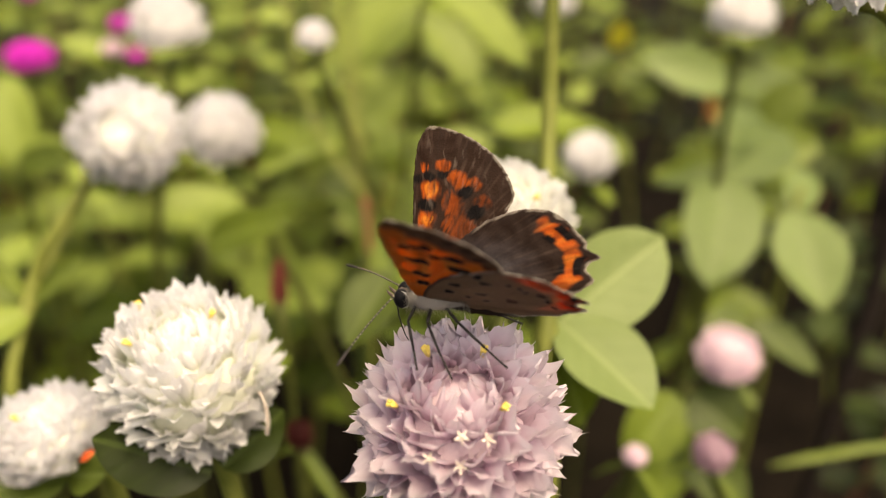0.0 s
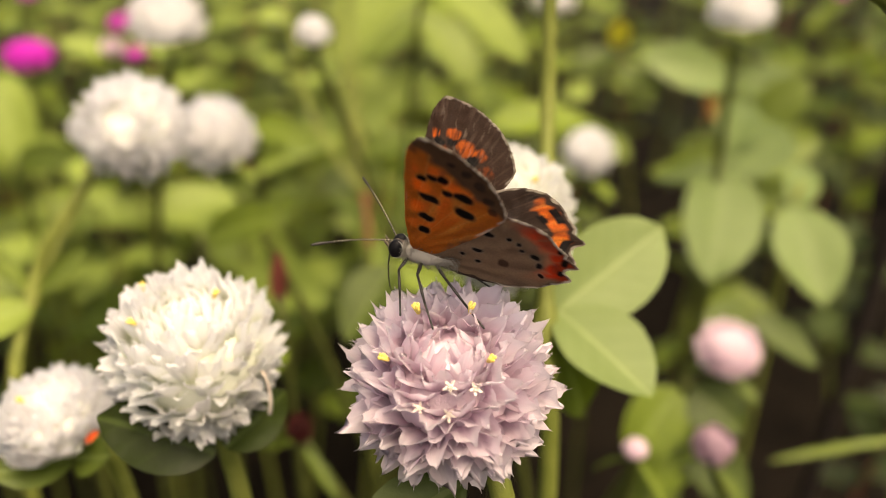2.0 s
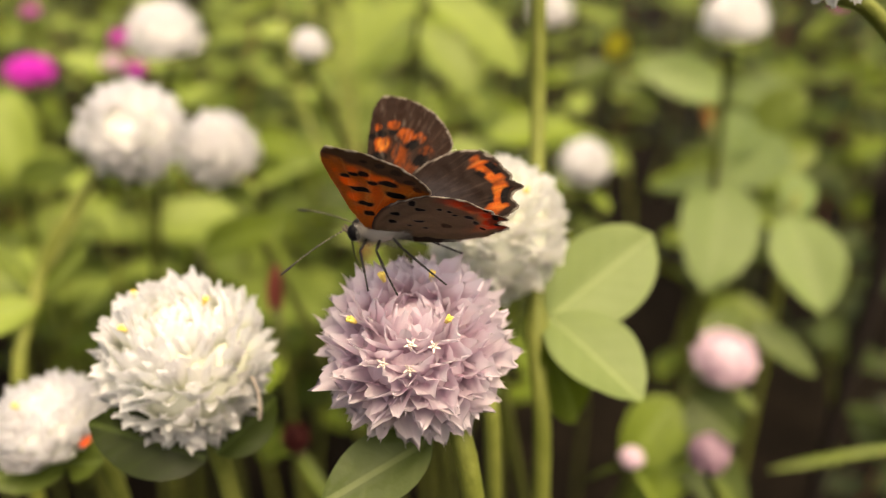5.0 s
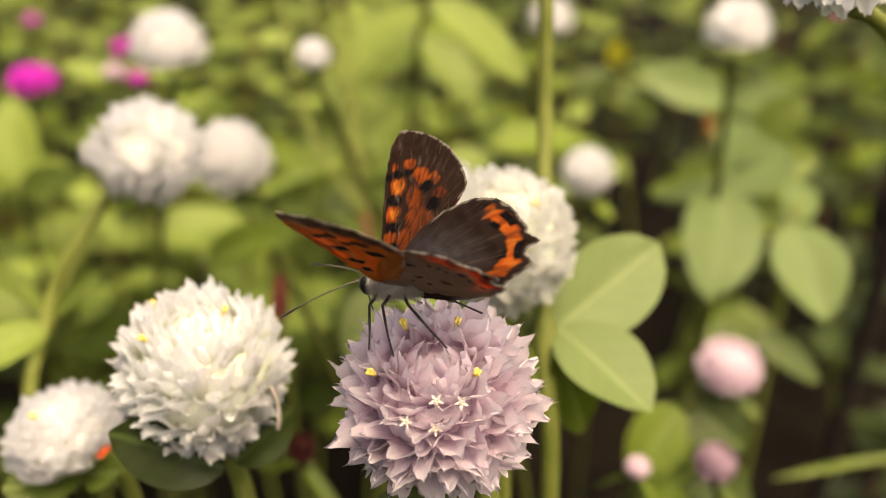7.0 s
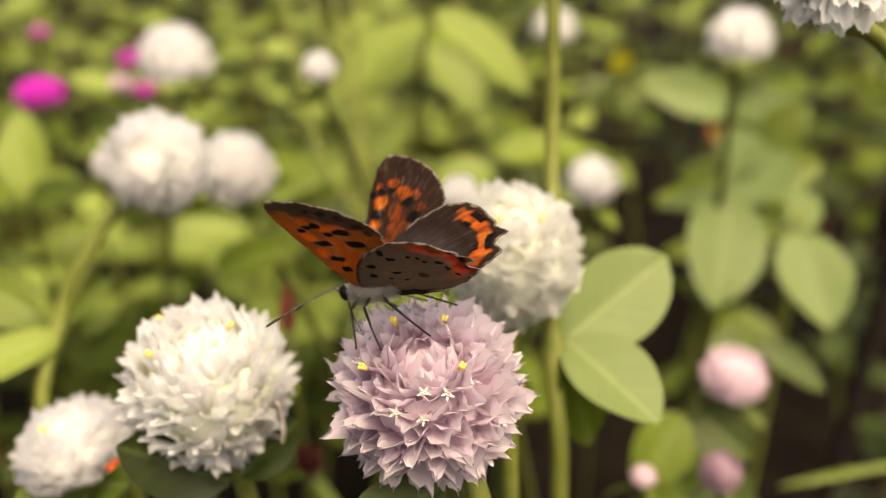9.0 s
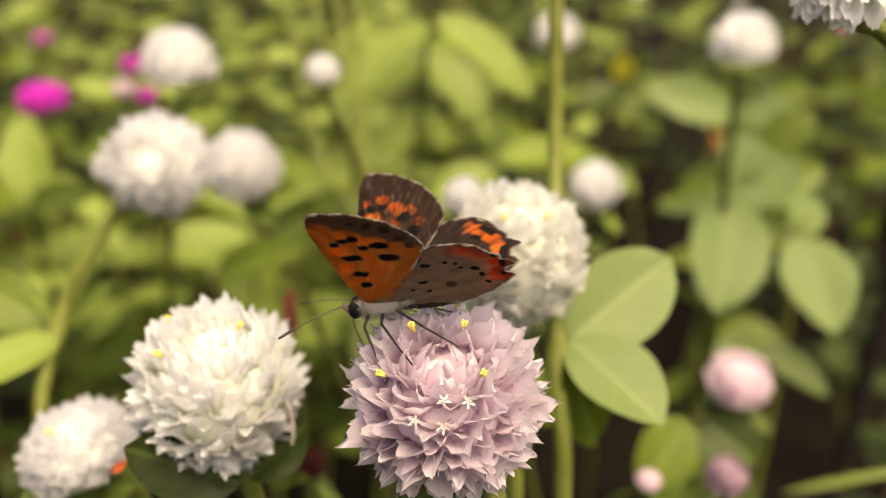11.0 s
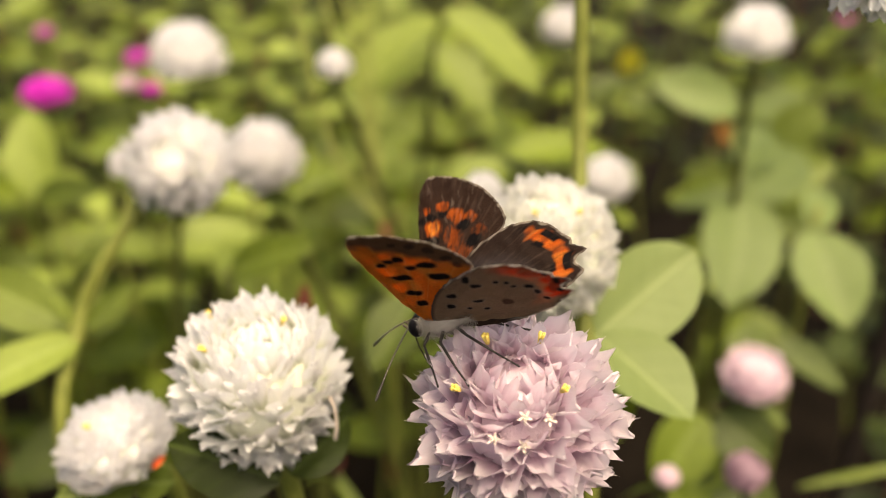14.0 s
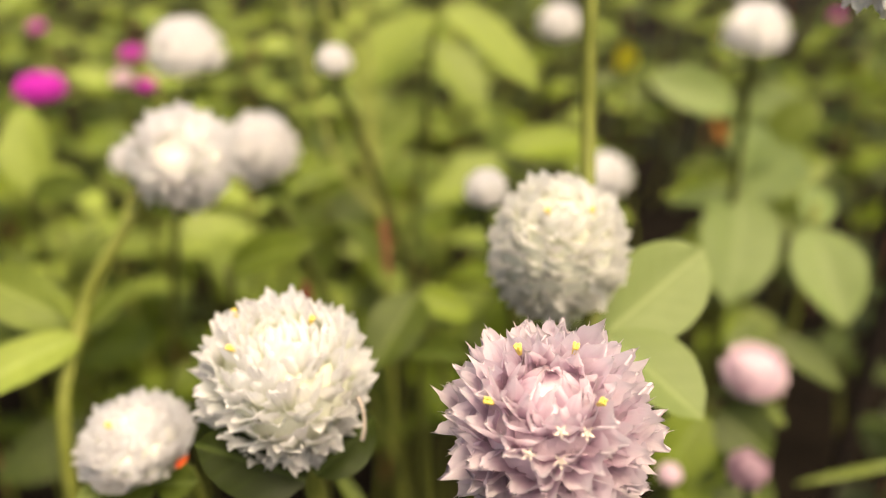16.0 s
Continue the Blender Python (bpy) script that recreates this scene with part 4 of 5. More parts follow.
def paint(a, b, edge, wing, upper, wob):
    """Wing colours from the place on the wing (mm) and the distance from its margin (mm)."""
    n = len(a)
    e = edge + wob * 0.25
    ray = np.arctan2(b + 0.6, -a + 1.5)
    far = np.hypot(a, b)
    fine = np.array([noise.noise((float(t) * 30, float(q) * 0.45, 2.0)) for t, q in zip(ray, far)])
    if upper:
        drift = np.array([noise.noise((float(x) * 1.1, float(y) * 1.1, 7.0)) for x, y in zip(a, b)])
        a, b = a + 0.25 * drift - 0.20 * fine, b + 0.2 * drift + 0.30 * fine
    if wing == "fore" and not upper:
        c = np.tile(np.array(ORANGE), (n, 1))
        c = over(c, ORANGE_DEEP, np.clip((1.4 - (b - 2)) / 4, 0, 1) * 0.6)
        # Sun glow through the wing, painted as lighter orange streaks.
        glow = np.array([noise.noise((float(t) * 9, float(q) * 0.25, 4.0)) for t, q in zip(ray, far)])
        c = over(c, (0.88, 0.36, 0.07), np.clip(0.15 + 1.3 * glow, 0, 0.6) * np.clip(1.5 - np.hypot((a + 2.0) / 3.2, (b - 7.5) / 5.0), 0, 1))
        rim = np.clip((1.35 + 0.8 * wob - edge_outer(a, b)) / 0.9, 0, 1)
        c = over(c, (0.15, 0.085, 0.05), rim)
        c = over(c, (0.17, 0.11, 0.08), np.clip((-a - 3.6 - 0.45 * b + 2.0 + wob) / 1.3, 0, 1) * np.clip((5.5 - b) / 2, 0, 1))
        spots = ((0.64, 11.4, 0.45, 0.3, 0), (-0.39, 12.0, 0.5, 0.36, 10), (-1.44, 12.05, 0.55, 0.42, 10), (-2.06, 10.5, 0.5, 0.36, 0), (-3.62, 10.5, 0.95, 0.45, 6),
                 (-0.34, 8.9, 1.0, 0.4, 12), (-4.03, 8.3, 1.0, 0.5, 20), (-0.33, 6.0, 0.75, 0.42, 12), (-0.30, 4.0, 0.55, 0.42, 10))
        c = over(c, (0.70, 0.30, 0.10), np.clip(blob(a, b, [(x, y, r + 0.16, s + 0.16, t) for x, y, r, s, t in spots]), 0, 1) * 0.7)
        c = over(c, BLACK, blob(a, b, [(x, y, r * 1.12, s * 1.2, t) for x, y, r, s, t in spots]))
        c = over(c, (0.035, 0.024, 0.02), 0.75 * blob(a, b, ((-3.55, 14.0, 0.5, 0.45, 0), (-4.95, 12.9, 0.6, 0.5, 0), (-6.0, 11.2, 0.6, 0.45, 0), (-6.6, 9.9, 0.5, 0.4, 0), (-2.0, 14.5, 0.4, 0.3, 0))))
    elif wing == "hind" and not upper:
        c = np.tile(np.array(GREY), (n, 1))
        c = over(c, (0.30, 0.215, 0.15), np.clip((3 - b) / 4, 0, 1) * 0.5)
        zone = np.clip((-a - 12.7 + 0.55 * np.abs(np.sin(b * 1.9)) * 1.2 - 0.15 * b + 0.4 * wob) / 0.7, 0, 1) * np.clip((b - 2.2) / 0.8, 0, 1)
        zone = np.maximum(zone, np.clip((-a - 8.2) / 3, 0, 1) * np.clip((b - 6.6 - 0.35 * (a + 12)) / 0.8, 0, 1) * 0.8)
        c = over(c, (0.50, 0.055, 0.018), zone)
        c = over(c, (0.10, 0.07, 0.055), np.clip((0.45 - edge) / 0.3, 0, 1) * 0.9)
        c = over(c, BLACK, blob(a, b, ((-14.7, 5.6, 0.35, 0.5, 0), (-14.6, 3.9, 0.35, 0.45, 0), (-14.0, 7.0, 0.3, 0.4, 0))))
        spots = ((-6.3, 7.4, 0.35, 0.7, 20), (-3.8, 4.9, 0.5, 0.45, 0), (-6.9, 6.2, 0.55, 0.36, 0), (-2.95, 2.9, 0.42, 0.45, 0), (-4.6, 2.1, 0.25, 0.26, 0), (-6.06, 3.4, 0.55, 0.32, 0),
                 (-6.3, 1.6, 0.3, 0.26, 0), (-8.95, 6.3, 0.28, 0.24, 0), (-10.0, 6.1, 0.25, 0.24, 0), (-10.4, 5.3, 0.28, 0.24, 0), (-11.8, 4.9, 0.5, 0.3, 0), (-12.4, 4.0, 0.3, 0.45, 0), (-12.8, 2.5, 0.35, 0.22, 20))
        c = over(c, (0.32, 0.26, 0.21), blob(a, b, [(x, y, r + 0.14, s + 0.14, t) for x, y, r, s, t in spots]) * 0.6)
        c = over(c, BLACK, blob(a, b, spots))
        c = over(c, (0.10, 0.055, 0.035), blob(a, b, ((-8.9, 2.6, 0.55, 0.6, 0),)))
    elif wing == "fore":
        c = np.tile(np.array(BROWN), (n, 1))
        orange = ((1.2, 12.6, 0.45, 0.5, 0), (-0.7, 12.8, 0.75, 0.6, 0), (0.45, 10.3, 0.95, 1.05, 0), (-2.3, 11.4, 0.8, 0.95, -25), (-3.9, 10.9, 0.75, 0.75, -30), (-2.0, 8.8, 1.0, 1.3, -30), (-4.9, 9.0, 0.85, 0.8, -30),
                  (0.6, 7.15, 0.85, 0.85, 0), (-2.9, 6.4, 1.7, 1.3, 40), (-1.9, 4.2, 1.5, 1.5, 40), (0.7, 4.6, 0.75, 0.65, 0), (-0.8, 2.0, 1.0, 0.9, 30))
        streak = np.array([noise.noise((float(x) * 3.5, float(y) * 0.5, 9.0)) for x, y in zip(a, b)])
        f = np.clip(blob(a, b, orange, 2.4) * (0.85 + 1.1 * streak + 0.9 * fine), 0, 1) * np.clip(0.35 + 2.2 * np.abs(np.sin(ray * 11 + 0.4)), 0, 1)
        vivid = np.clip(0.40 + 0.16 * (a + 2.2), 0.28, 1) * np.clip(0.5 + 0.07 * (b - 1.0), 0.5, 1)
        c = over(c, (0.62, 0.125, 0.014), f * np.maximum(vivid, 0.75 * np.clip((b - 9.6) / 1.5, 0, 1)))
        c = over(c, (0.85, 0.33, 0.045), blob(a, b, ((0.45, 10.3, 0.6, 0.8, 0), (0.6, 7.15, 0.5, 0.5, 0))) * np.clip(0.5 + 1.5 * streak, 0, 1))
        c = over(c, BLACK, blob(a, b, ((0.75, 11.65, 0.6, 0.42, 0), (-0.75, 11.85, 0.65, 0.42, 0), (-3.15, 10.1, 0.8, 0.62, -20), (0.7, 8.75, 0.95, 0.6, 0), (-4.3, 8.05, 0.95, 0.6, -20), (0.6, 5.75, 0.9, 0.6, 0), (0.4, 3.6, 0.7, 0.5, 0), (1.9, 11.4, 0.5, 0.45, 0)), 2.3))
        c = over(c, (0.30, 0.24, 0.20), np.clip(streak - 0.38, 0, 1) * 0.9)
    else:
        c = np.tile(np.array((0.036, 0.021, 0.016)), (n, 1))
        # Grey-blue sheen of the hindwing, painted into its colour.
        c = over(c, (0.085, 0.080, 0.092), np.clip(1.2 - np.hypot((a + 5.5) / 5.5, (b - 3.2) / 3.0), 0, 1) * 0.8)
        band = np.clip((0.88 - np.abs(edge - 1.50 - 0.3 * wob - 0.35 * fine)) / 0.35, 0, 1) * np.clip((-a - 9.6) / 0.8, 0, 1) * np.clip((b - 1.4) / 0.5, 0, 1)
        band = band * np.clip(1.5 * np.abs(np.sin(ray * 15)) + 0.35, 0, 1) * np.clip(1.0 + 0.9 * fine, 0.45, 1)
        c = over(c, RED_ORANGE, band)
        c = over(c, (0.80, 0.27, 0.05), band * np.clip(0.2 + 2.2 * fine, 0, 1) * 0.7)
        dots = np.clip((0.48 - np.abs(edge - 0.95)) / 0.15, 0, 1) * np.clip((np.abs(np.sin(ray * 15)) - 0.62) / 0.15, 0, 1) * np.clip((-a - 9.0) / 0.8, 0, 1)
        dots = np.maximum(dots, np.clip((0.40 - np.abs(edge - 2.35)) / 0.2, 0, 1) * np.clip((np.abs(np.sin(ray * 15)) - 0.82) / 0.12, 0, 1) * np.clip((-a - 9.0) / 0.8, 0, 1))
        c = over(c, BLACK, dots)
    if upper:
        hair = np.array([noise.noise((float(t) * 44, float(q) * 0.35, 5.0)) for t, q in zip(ray, far)])
        c = over(c, (0.20, 0.135, 0.105), np.clip(hair - 0.12, 0, 1) * 0.38 * np.clip((far - 4) / 5, 0, 1))
    vein = np.abs(np.sin(np.arctan2(b + 0.6, -a + 1.5) * 17))
    if not upper:
        pale = (0.86, 0.40, 0.11) if wing == "fore" else (0.33, 0.225, 0.145)
        c = over(c, pale, np.clip(0.16 - vein, 0, 0.16) * 3.2 * np.clip((np.hypot(a, b) - 2) / 3, 0, 1) * (c[:, 0] > 0.3))
    c = over(c, (0.03, 0.022, 0.02), np.clip(0.10 - vein, 0, 0.1) * (3.5 if upper else 0.0) * np.clip((np.hypot(a, b) - 3) / 3, 0, 1))
    c = over(c, FRINGE if not upper else (0.34, 0.30, 0.26), np.clip((0.26 + 0.2 * fine - edge) / 0.1, 0, 1) * np.clip(0.75 + 1.5 * fine, 0.2, 1) * np.clip((np.hypot(a + 1.0, b) - 6.5) / 2, 0, 1) * np.clip((2.0 - a) / 1.0, 0, 1))
    return c


def edge_outer(a, b):
    """Distance from the forewing's outer margin, as a straight slanted line with the apex rounded."""
    line = (a + 8.0) * 0.55 - (b - 9.8) * 0.835
    return np.minimum(line + 0.25, 17.0 - b + 0.12 * np.maximum(a + 2, 0))


def wing_mesh(kind, side):
    edge = outline(FORE if kind == "fore" else HIND, 252)
    if kind == "fore":
        centre = np.array((-2.4, 9.0))
    else:
        centre = np.array((-8.0, 4.0))
    count, rings = len(edge), 46
    rng = np.random.RandomState(3 if kind == "fore" else 4)
    ragged = 1 + 0.006 * rng.randn(count)
    s = np.linspace(0, 1, rings) ** 0.8
    pts = centre + (edge - centre)[None] * s[:, None, None] * np.where(s[:, None, None] > 0.99, ragged[None, :, None], 1)
    a, b = pts[..., 0].ravel(), pts[..., 1].ravel()
    dist = np.empty(len(a))
    for i in range(0, len(a), 2000):
        q = np.stack((a[i:i + 2000], b[i:i + 2000]), 1)
        dist[i:i + 2000] = np.sqrt(((q[:, None] - edge[None]) ** 2).sum(-1)).min(1)
    wob = np.array([noise.noise((x * 0.9, y * 0.9, 3.0)) for x, y in zip(a, b)])
    ang = np.arctan2(b + 0.6, -a + 1.5)
    far = np.hypot(a, b)
    z = 0.05 * np.sin(ang * 34) * np.clip(far / 8, 0, 1) - 0.0035 * (far - 6) ** 2 * (1 if kind == "fore" else 0.7) + 0.12 * wob
    half = 0.03
    verts, faces, cols = [], [], []
    for upper in (True, False):
        zz = z + (half if upper else -half)
        verts += list(zip(a * 1e-3, side * b * 1e-3, zz * 1e-3))
        cols.append(paint(a, b, dist, kind, upper, wob))
        start = 0 if upper else count * rings
        q = grid_faces(rings, count, True, start)
        faces += q if upper == (side < 0) else [f[::-1] for f in q]
    last = (rings - 1) * count
    for j in range(count):
        k = (j + 1) % count
        faces.append((last + j, last + k, count * rings + last + k, count * rings + last + j))
    me = mesh_of(kind + "wing", verts, faces, WING)
    col = me.color_attributes.new("scales", "FLOAT_COLOR", "POINT")
    rgba = np.ones((len(verts), 4), dtype=np.float32)
    rgba[:, :3] = np.concatenate(cols)
    col.data.foreach_set("color", rgba.ravel())
    return me


def egg(points, radii, squash=1.0, sides=16):
    v, f = tube([Vector(p) * 1e-3 for p in points], [r * 1e-3 for r in radii], sides)
    return [Vector((q[0], q[1] * squash, q[2])) for q in v], f


def hairs(points, count, length, seed, material_name, parent, centre_radius):
    """Short fine hairs round the body, as one part."""
    rng = random.Random(seed)
    pieces = []
    for i in range(count):
        t = rng.random() * (len(points) - 1)
        k = int(t)
        p = Vector(points[k]).lerp(Vector(points[k + 1]), t - k)
        a = rng.uniform(0, 2 * math.pi)
        n = Vector((rng.uniform(-0.6, 0.1), math.cos(a), math.sin(a))).normalized()
        base = p + Vector((0, math.cos(a), math.sin(a))) * centre_radius * 0.95
        tip = base + n * length * rng.uniform(0.5, 1.2)
        side = n.cross(Vector((1, 0.2, 0.1))).normalized() * 0.024
        pieces.append(([(base - side) * 1e-3, (base + side) * 1e-3, tip * 1e-3], [(0, 1, 2)]))
    v, f = joined(pieces)
    return child("fur", mesh_of("fur", v, f, material_name), parent)


butterfly = tagged(new("butterfly", None), "small copper butterfly with orange and brown spotted wings, feeding", "butterfly")
thorax_line = [(1.9, 0, -0.5), (1.2, 0, -0.5), (0.3, 0, -0.5), (-0.9, 0, -0.45), (-2.6, 0, -0.2), (-4.4, 0, 0.2), (-5.6, 0, 0.5)]
thorax = child("thorax", mesh_of("thorax", *egg(thorax_line, (0.5, 0.85, 1.05, 1.0, 0.75, 0.42, 0.12)), BELLY), butterfly, label="furry thorax, grey-white below and dark above")
hairs(thorax_line[:6], 7500, 1.25, 5, BELLY, thorax, 0.72)
abdomen_line = [(-2.0, 0, 0.4), (-3.2, 0, 0.9), (-5.0, 0, 1.1), (-6.8, 0, 1.1), (-8.2, 0, 1.0), (-9.0, 0, 0.9)]
abdomen = child("abdomen", mesh_of("abdomen", *egg(abdomen_line, (0.6, 0.58, 0.56, 0.52, 0.36, 0.1)), BELLY), butterfly, label="abdomen dark brown above and pale grey below")
hairs(abdomen_line, 400, 0.25, 6, BELLY, abdomen, 0.45)
head_b = child("head", mesh_of("head", *egg([(1.6, 0, -0.4), (2.0, 0, -0.35), (2.5, 0, -0.35), (2.9, 0, -0.45), (3.1, 0, -0.5)], (0.5, 0.8, 0.85, 0.6, 0.15)), FUR_DARK), butterfly)
for s in (1, -1):
    ball_v, ball_f = core_geometry(0.00082, 1.25, 18, 12)
    eye = child("eye", mesh_of("eye", ball_v, ball_f, EYE), head_b, pose(0.00235, s * 0.00068, -0.0003))
    ring_v, ring_f = tube([(0.84e-3 * math.cos(t), 0, 1.04e-3 * math.sin(t)) for t in (1.7 + 3.2 * k / 24 for k in range(25))], [0.008e-3 + 0.035e-3 * math.sin(math.pi * k / 24) for k in range(25)], 6)
    child("eye_rim", mesh_of("eye_rim", ring_v, ring_f, PALE), eye, pose(0, s * 0.00018, 0), "white scaly crescent behind the eye")
    child("palp", mesh_of("palp", *egg([(2.7, s * 0.3, -0.7), (3.2, s * 0.32, -0.55), (3.75, s * 0.34, -0.1), (4.0, s * 0.35, 0.25)], (0.16, 0.2, 0.15, 0.03), sides=8), FUR_DARK), head_b)
curl = [(2.9, 0, -0.9), (3.1, 0, -1.8), (3.05, 0, -3.0), (2.8, 0, -4.3), (2.5, 0, -5.4), (2.2, 0, -6.0), (1.8, 0, -6.2)]
child("proboscis", mesh_of("proboscis", *egg(curl, (0.09, 0.08, 0.075, 0.07, 0.06, 0.05, 0.03), sides=7), CHITIN), head_b)


def antenna(side):
    """Black, ringed with white, ending in a club; it lies along x."""
    n = 60
    path = [(9.6 * i / (n - 1), 0, 0.35 * math.sin(math.pi * i / (n - 1))) for i in range(n)]
    radii = [(0.083 if i % 3 else 0.075) * (1 if p[0] < 7.4 else 1 + 0.95 * math.sin(min(1, (p[0] - 7.4) / 2.0) * 2.4)) for i, p in enumerate(path)]
    radii[-1] = 0.05
    ob = child("antenna", mesh_of("antenna", *egg(path, radii, sides=8), CHITIN), butterfly, pose(0.0027, side * 0.00035, 0.00035), "black and white ringed antenna")
    for k in range(17):
        x = 0.4 + 0.42 * k
        z = 0.35 * math.sin(math.pi * x / 9.6)
        child("ring", mesh_of("ring", *egg([(x - 0.030, 0, z), (x + 0.030, 0, z)], (0.088, 0.088), sides=8), BAND), ob)
    return ob


def leg(side, hip, knee, ankle, foot):
    pts = [Vector((p[0], side * p[1], p[2])) for p in (hip, knee, ankle, foot)]
    ob = child("leg", mesh_of("leg", *egg([pts[0], pts[0].lerp(pts[1], 0.5), pts[1]], (0.17, 0.20, 0.14), sides=8), CHITIN), butterfly)
    child("shin", mesh_of("shin", *egg([pts[1], pts[1].lerp(pts[2], 0.5), pts[2]], (0.14, 0.15, 0.12), sides=8), CHITIN), ob)
    foot_path = [pts[2].lerp(pts[3], k / 10) for k in range(11)]
    child("foot", mesh_of("foot", *egg(foot_path, [0.125 if k % 2 else 0.09 for k in range(11)], sides=7), CHITIN), ob)


for s in (1, -1):
    reach = 1.0 if s > 0 else 0.7
    leg(s, (0.9, 0.5, -0.9), (1.3, 2.2 * reach, -1.7), (0.2, 4.2 * reach, -3.4), (-0.6, 5.8 * reach, -4.6))
    leg(s, (-0.6, 0.6, -1.0), (-0.8, 2.6 * reach, -1.3), (-2.6, 4.8 * reach, -2.9), (-4.3, 6.6 * reach, -4.3))
    leg(s, (-2.2, 0.6, -0.8), (-3.6, 2.0 * reach, -1.1), (-6.6, 3.2 * reach, -2.8), (-9.0, 4.1 * reach, -4.1))
antenna_left, antenna_right = antenna(1), antenna(-1)
fore_left = child("forewing", wing_mesh("fore", 1), butterfly, label="orange spotted forewing with brown margin")
fore_right = child("forewing", wing_mesh("fore", -1), butterfly, label="orange spotted forewing with brown margin")
hind_left = child("hindwing", wing_mesh("hind", 1), butterfly, label="grey-brown hindwing with a red-orange border")
hind_right = child("hindwing", wing_mesh("hind", -1), butterfly, label="grey-brown hindwing with a red-orange border")

undergrowth()
bed()


def lean(base, head, dx, dy):
    """The pose of a plant whose head is blown aside by dx and dy millimetres."""
    a = Vector(head) - Vector(base)
    b = a + Vector((dx, dy, 0)) * 0.001
    return Matrix.Translation(base) @ a.rotation_difference(b).to_matrix().to_4x4()


def spread_wing(side, lift, sweep, drop=0.0):
    return pose(0, side * 0.0004, drop) @ pose(0, 0, 0, side * lift) @ pose(0, 0, 0, 0, 0, -side * sweep)


def feeler(side, turn, rise):
    return pose(0.0027, side * 0.00035, 0.00035, 0, 0, turn) @ pose(0, 0, 0, 0, -rise, 0)


def motions():
    walk(pink, [(t, lean((0.02, 0.075, 0), PINK_AT, x, y)) for t, x, y in [
        (0, 1.0, -3.6), (0.5, 0.7, -3.5), (1, 0.7, -3.3), (1.5, 0.4, -1.2), (2, 0.1, 0.8), (2.5, -4.3, 4.8),
        (3, -1.7, -5.3), (3.5, -2.9, -3.8), (4, -3.2, 10.1), (6.5, -1.2, 3.1), (7, -1.2, 1.5),
        (7.5, -2.8, 5.3), (8, -3.2, 3.9), (8.5, 2.7, -6.1), (9, -3.2, 5.2), (11.5, -0.7, 1.7), (12, 1.3, -2.3),
        (12.5, 1.0, 0.4), (13, -0.3, 1.3), (13.5, 3.3, -1.8), (14, 1.9, 0.6), (14.5, 1.7, -1.8),
        (15, 2.9, -1.8), (15.5, 3.6, -2.4), (16, 3.4, -1.7),
    ]])
    walk(white, [(t, lean((-0.024, 0.088, 0), WHITE_AT, x, y)) for t, x, y in [
        (0, -1.5, -1.9), (0.5, -1.2, -1.6), (1, -1.5, -0.7), (1.5, -1.5, -0.4), (2, -1.3, -0.3),
        (2.5, -2.6, 0.0), (3, -2.2, -1.1), (3.5, -0.8, -1.6), (4, -1.8, 0.4), (6.5, -0.8, 0.1), (7, -0.6, 0.6),
        (7.5, -1.3, 0.8), (8, -0.8, 0.5), (8.5, 0.8, -0.9), (9, -1.2, 0.6), (11.5, 0.2, -0.1), (12, 1.2, -0.4),
        (12.5, 1.1, 0.6), (13, 0.3, 1.3), (13.5, 3.2, 1.0), (14, 1.3, 0.9), (14.5, 1.9, 0.7), (15, 3.3, 0.2),
        (15.5, 2.3, 0.5), (16, 3.6, 0.5),
    ]])
    walk(small, [(t, lean((-0.047, 0.098, 0), SMALL_AT, x, y)) for t, x, y in [
        (0, -1.7, -2.2), (0.5, -1.3, -2.0), (1, -1.8, -1.4), (1.5, -1.8, -0.8), (2, -1.5, -0.5),
        (2.5, -3.0, -0.5), (3, -2.2, -2.2), (3.5, -0.8, -2.2), (4, -2.1, 0.7), (6.5, -1.0, 0.2),
        (7, -0.7, 0.7), (7.5, -1.7, 1.0), (8, -1.1, 0.2), (8.5, 1.0, -0.9), (9, -1.1, 0.7), (11.5, 0.2, 0.1),
        (12, 1.6, -0.3), (12.5, 1.2, 1.0), (13, 0.5, 1.6), (13.5, 3.4, 1.5), (14, 1.5, 1.2), (14.5, 2.2, 1.1),
        (15, 3.6, 0.9), (15.5, 2.5, 1.0), (16, 3.9, 1.0),
    ]])
    walk(lean_plant, [(t, lean((-0.083, 0.132, 0), LEAN_AT, x, y)) for t, x, y in [
        (0, -1.8, -0.3), (0.5, -2.8, -1.9), (1, -2.1, -0.2), (1.5, -2.4, -0.1), (2, -1.1, 0.3),
        (2.5, -2.8, 3.6), (3, -1.0, -3.9), (3.5, -2.1, -8.1), (4, -2.5, 10.9), (6.5, -1.0, -1.2),
        (7, 1.4, 0.6), (7.5, -1.0, 1.0), (8, -0.6, 0.9), (8.5, 0.7, -7.5), (9, 0.6, 3.0), (11.5, 0.3, 2.1),
        (12, 1.1, -5.9), (12.5, 1.1, 4.0), (13, 1.2, -1.0), (13.5, 2.5, 1.8), (14, 2.1, 0.5), (14.5, 2.3, 0.3),
        (15, 2.9, 1.2), (15.5, 2.5, -0.9), (16, 2.4, 0.8),
    ]])
    walk(swaying, [(t, lean((-0.012, 0.225, 0), SWAY_AT, x, y)) for t, x, y in [
        (0, -4.7, -2.5), (1.5, -4.9, -6.0), (3.5, -4.7, -9.9), (4, -4.4, -8.4), (7, -1.2, -8.5), (7.5, -1.9, -8.5), (9, -2.0, -7.8), (12.5, -1.0, -2.9),
        (14, 0.1, -2.3), (15.5, -1.2, 0.3), (16, -1.2, 0.3)]])
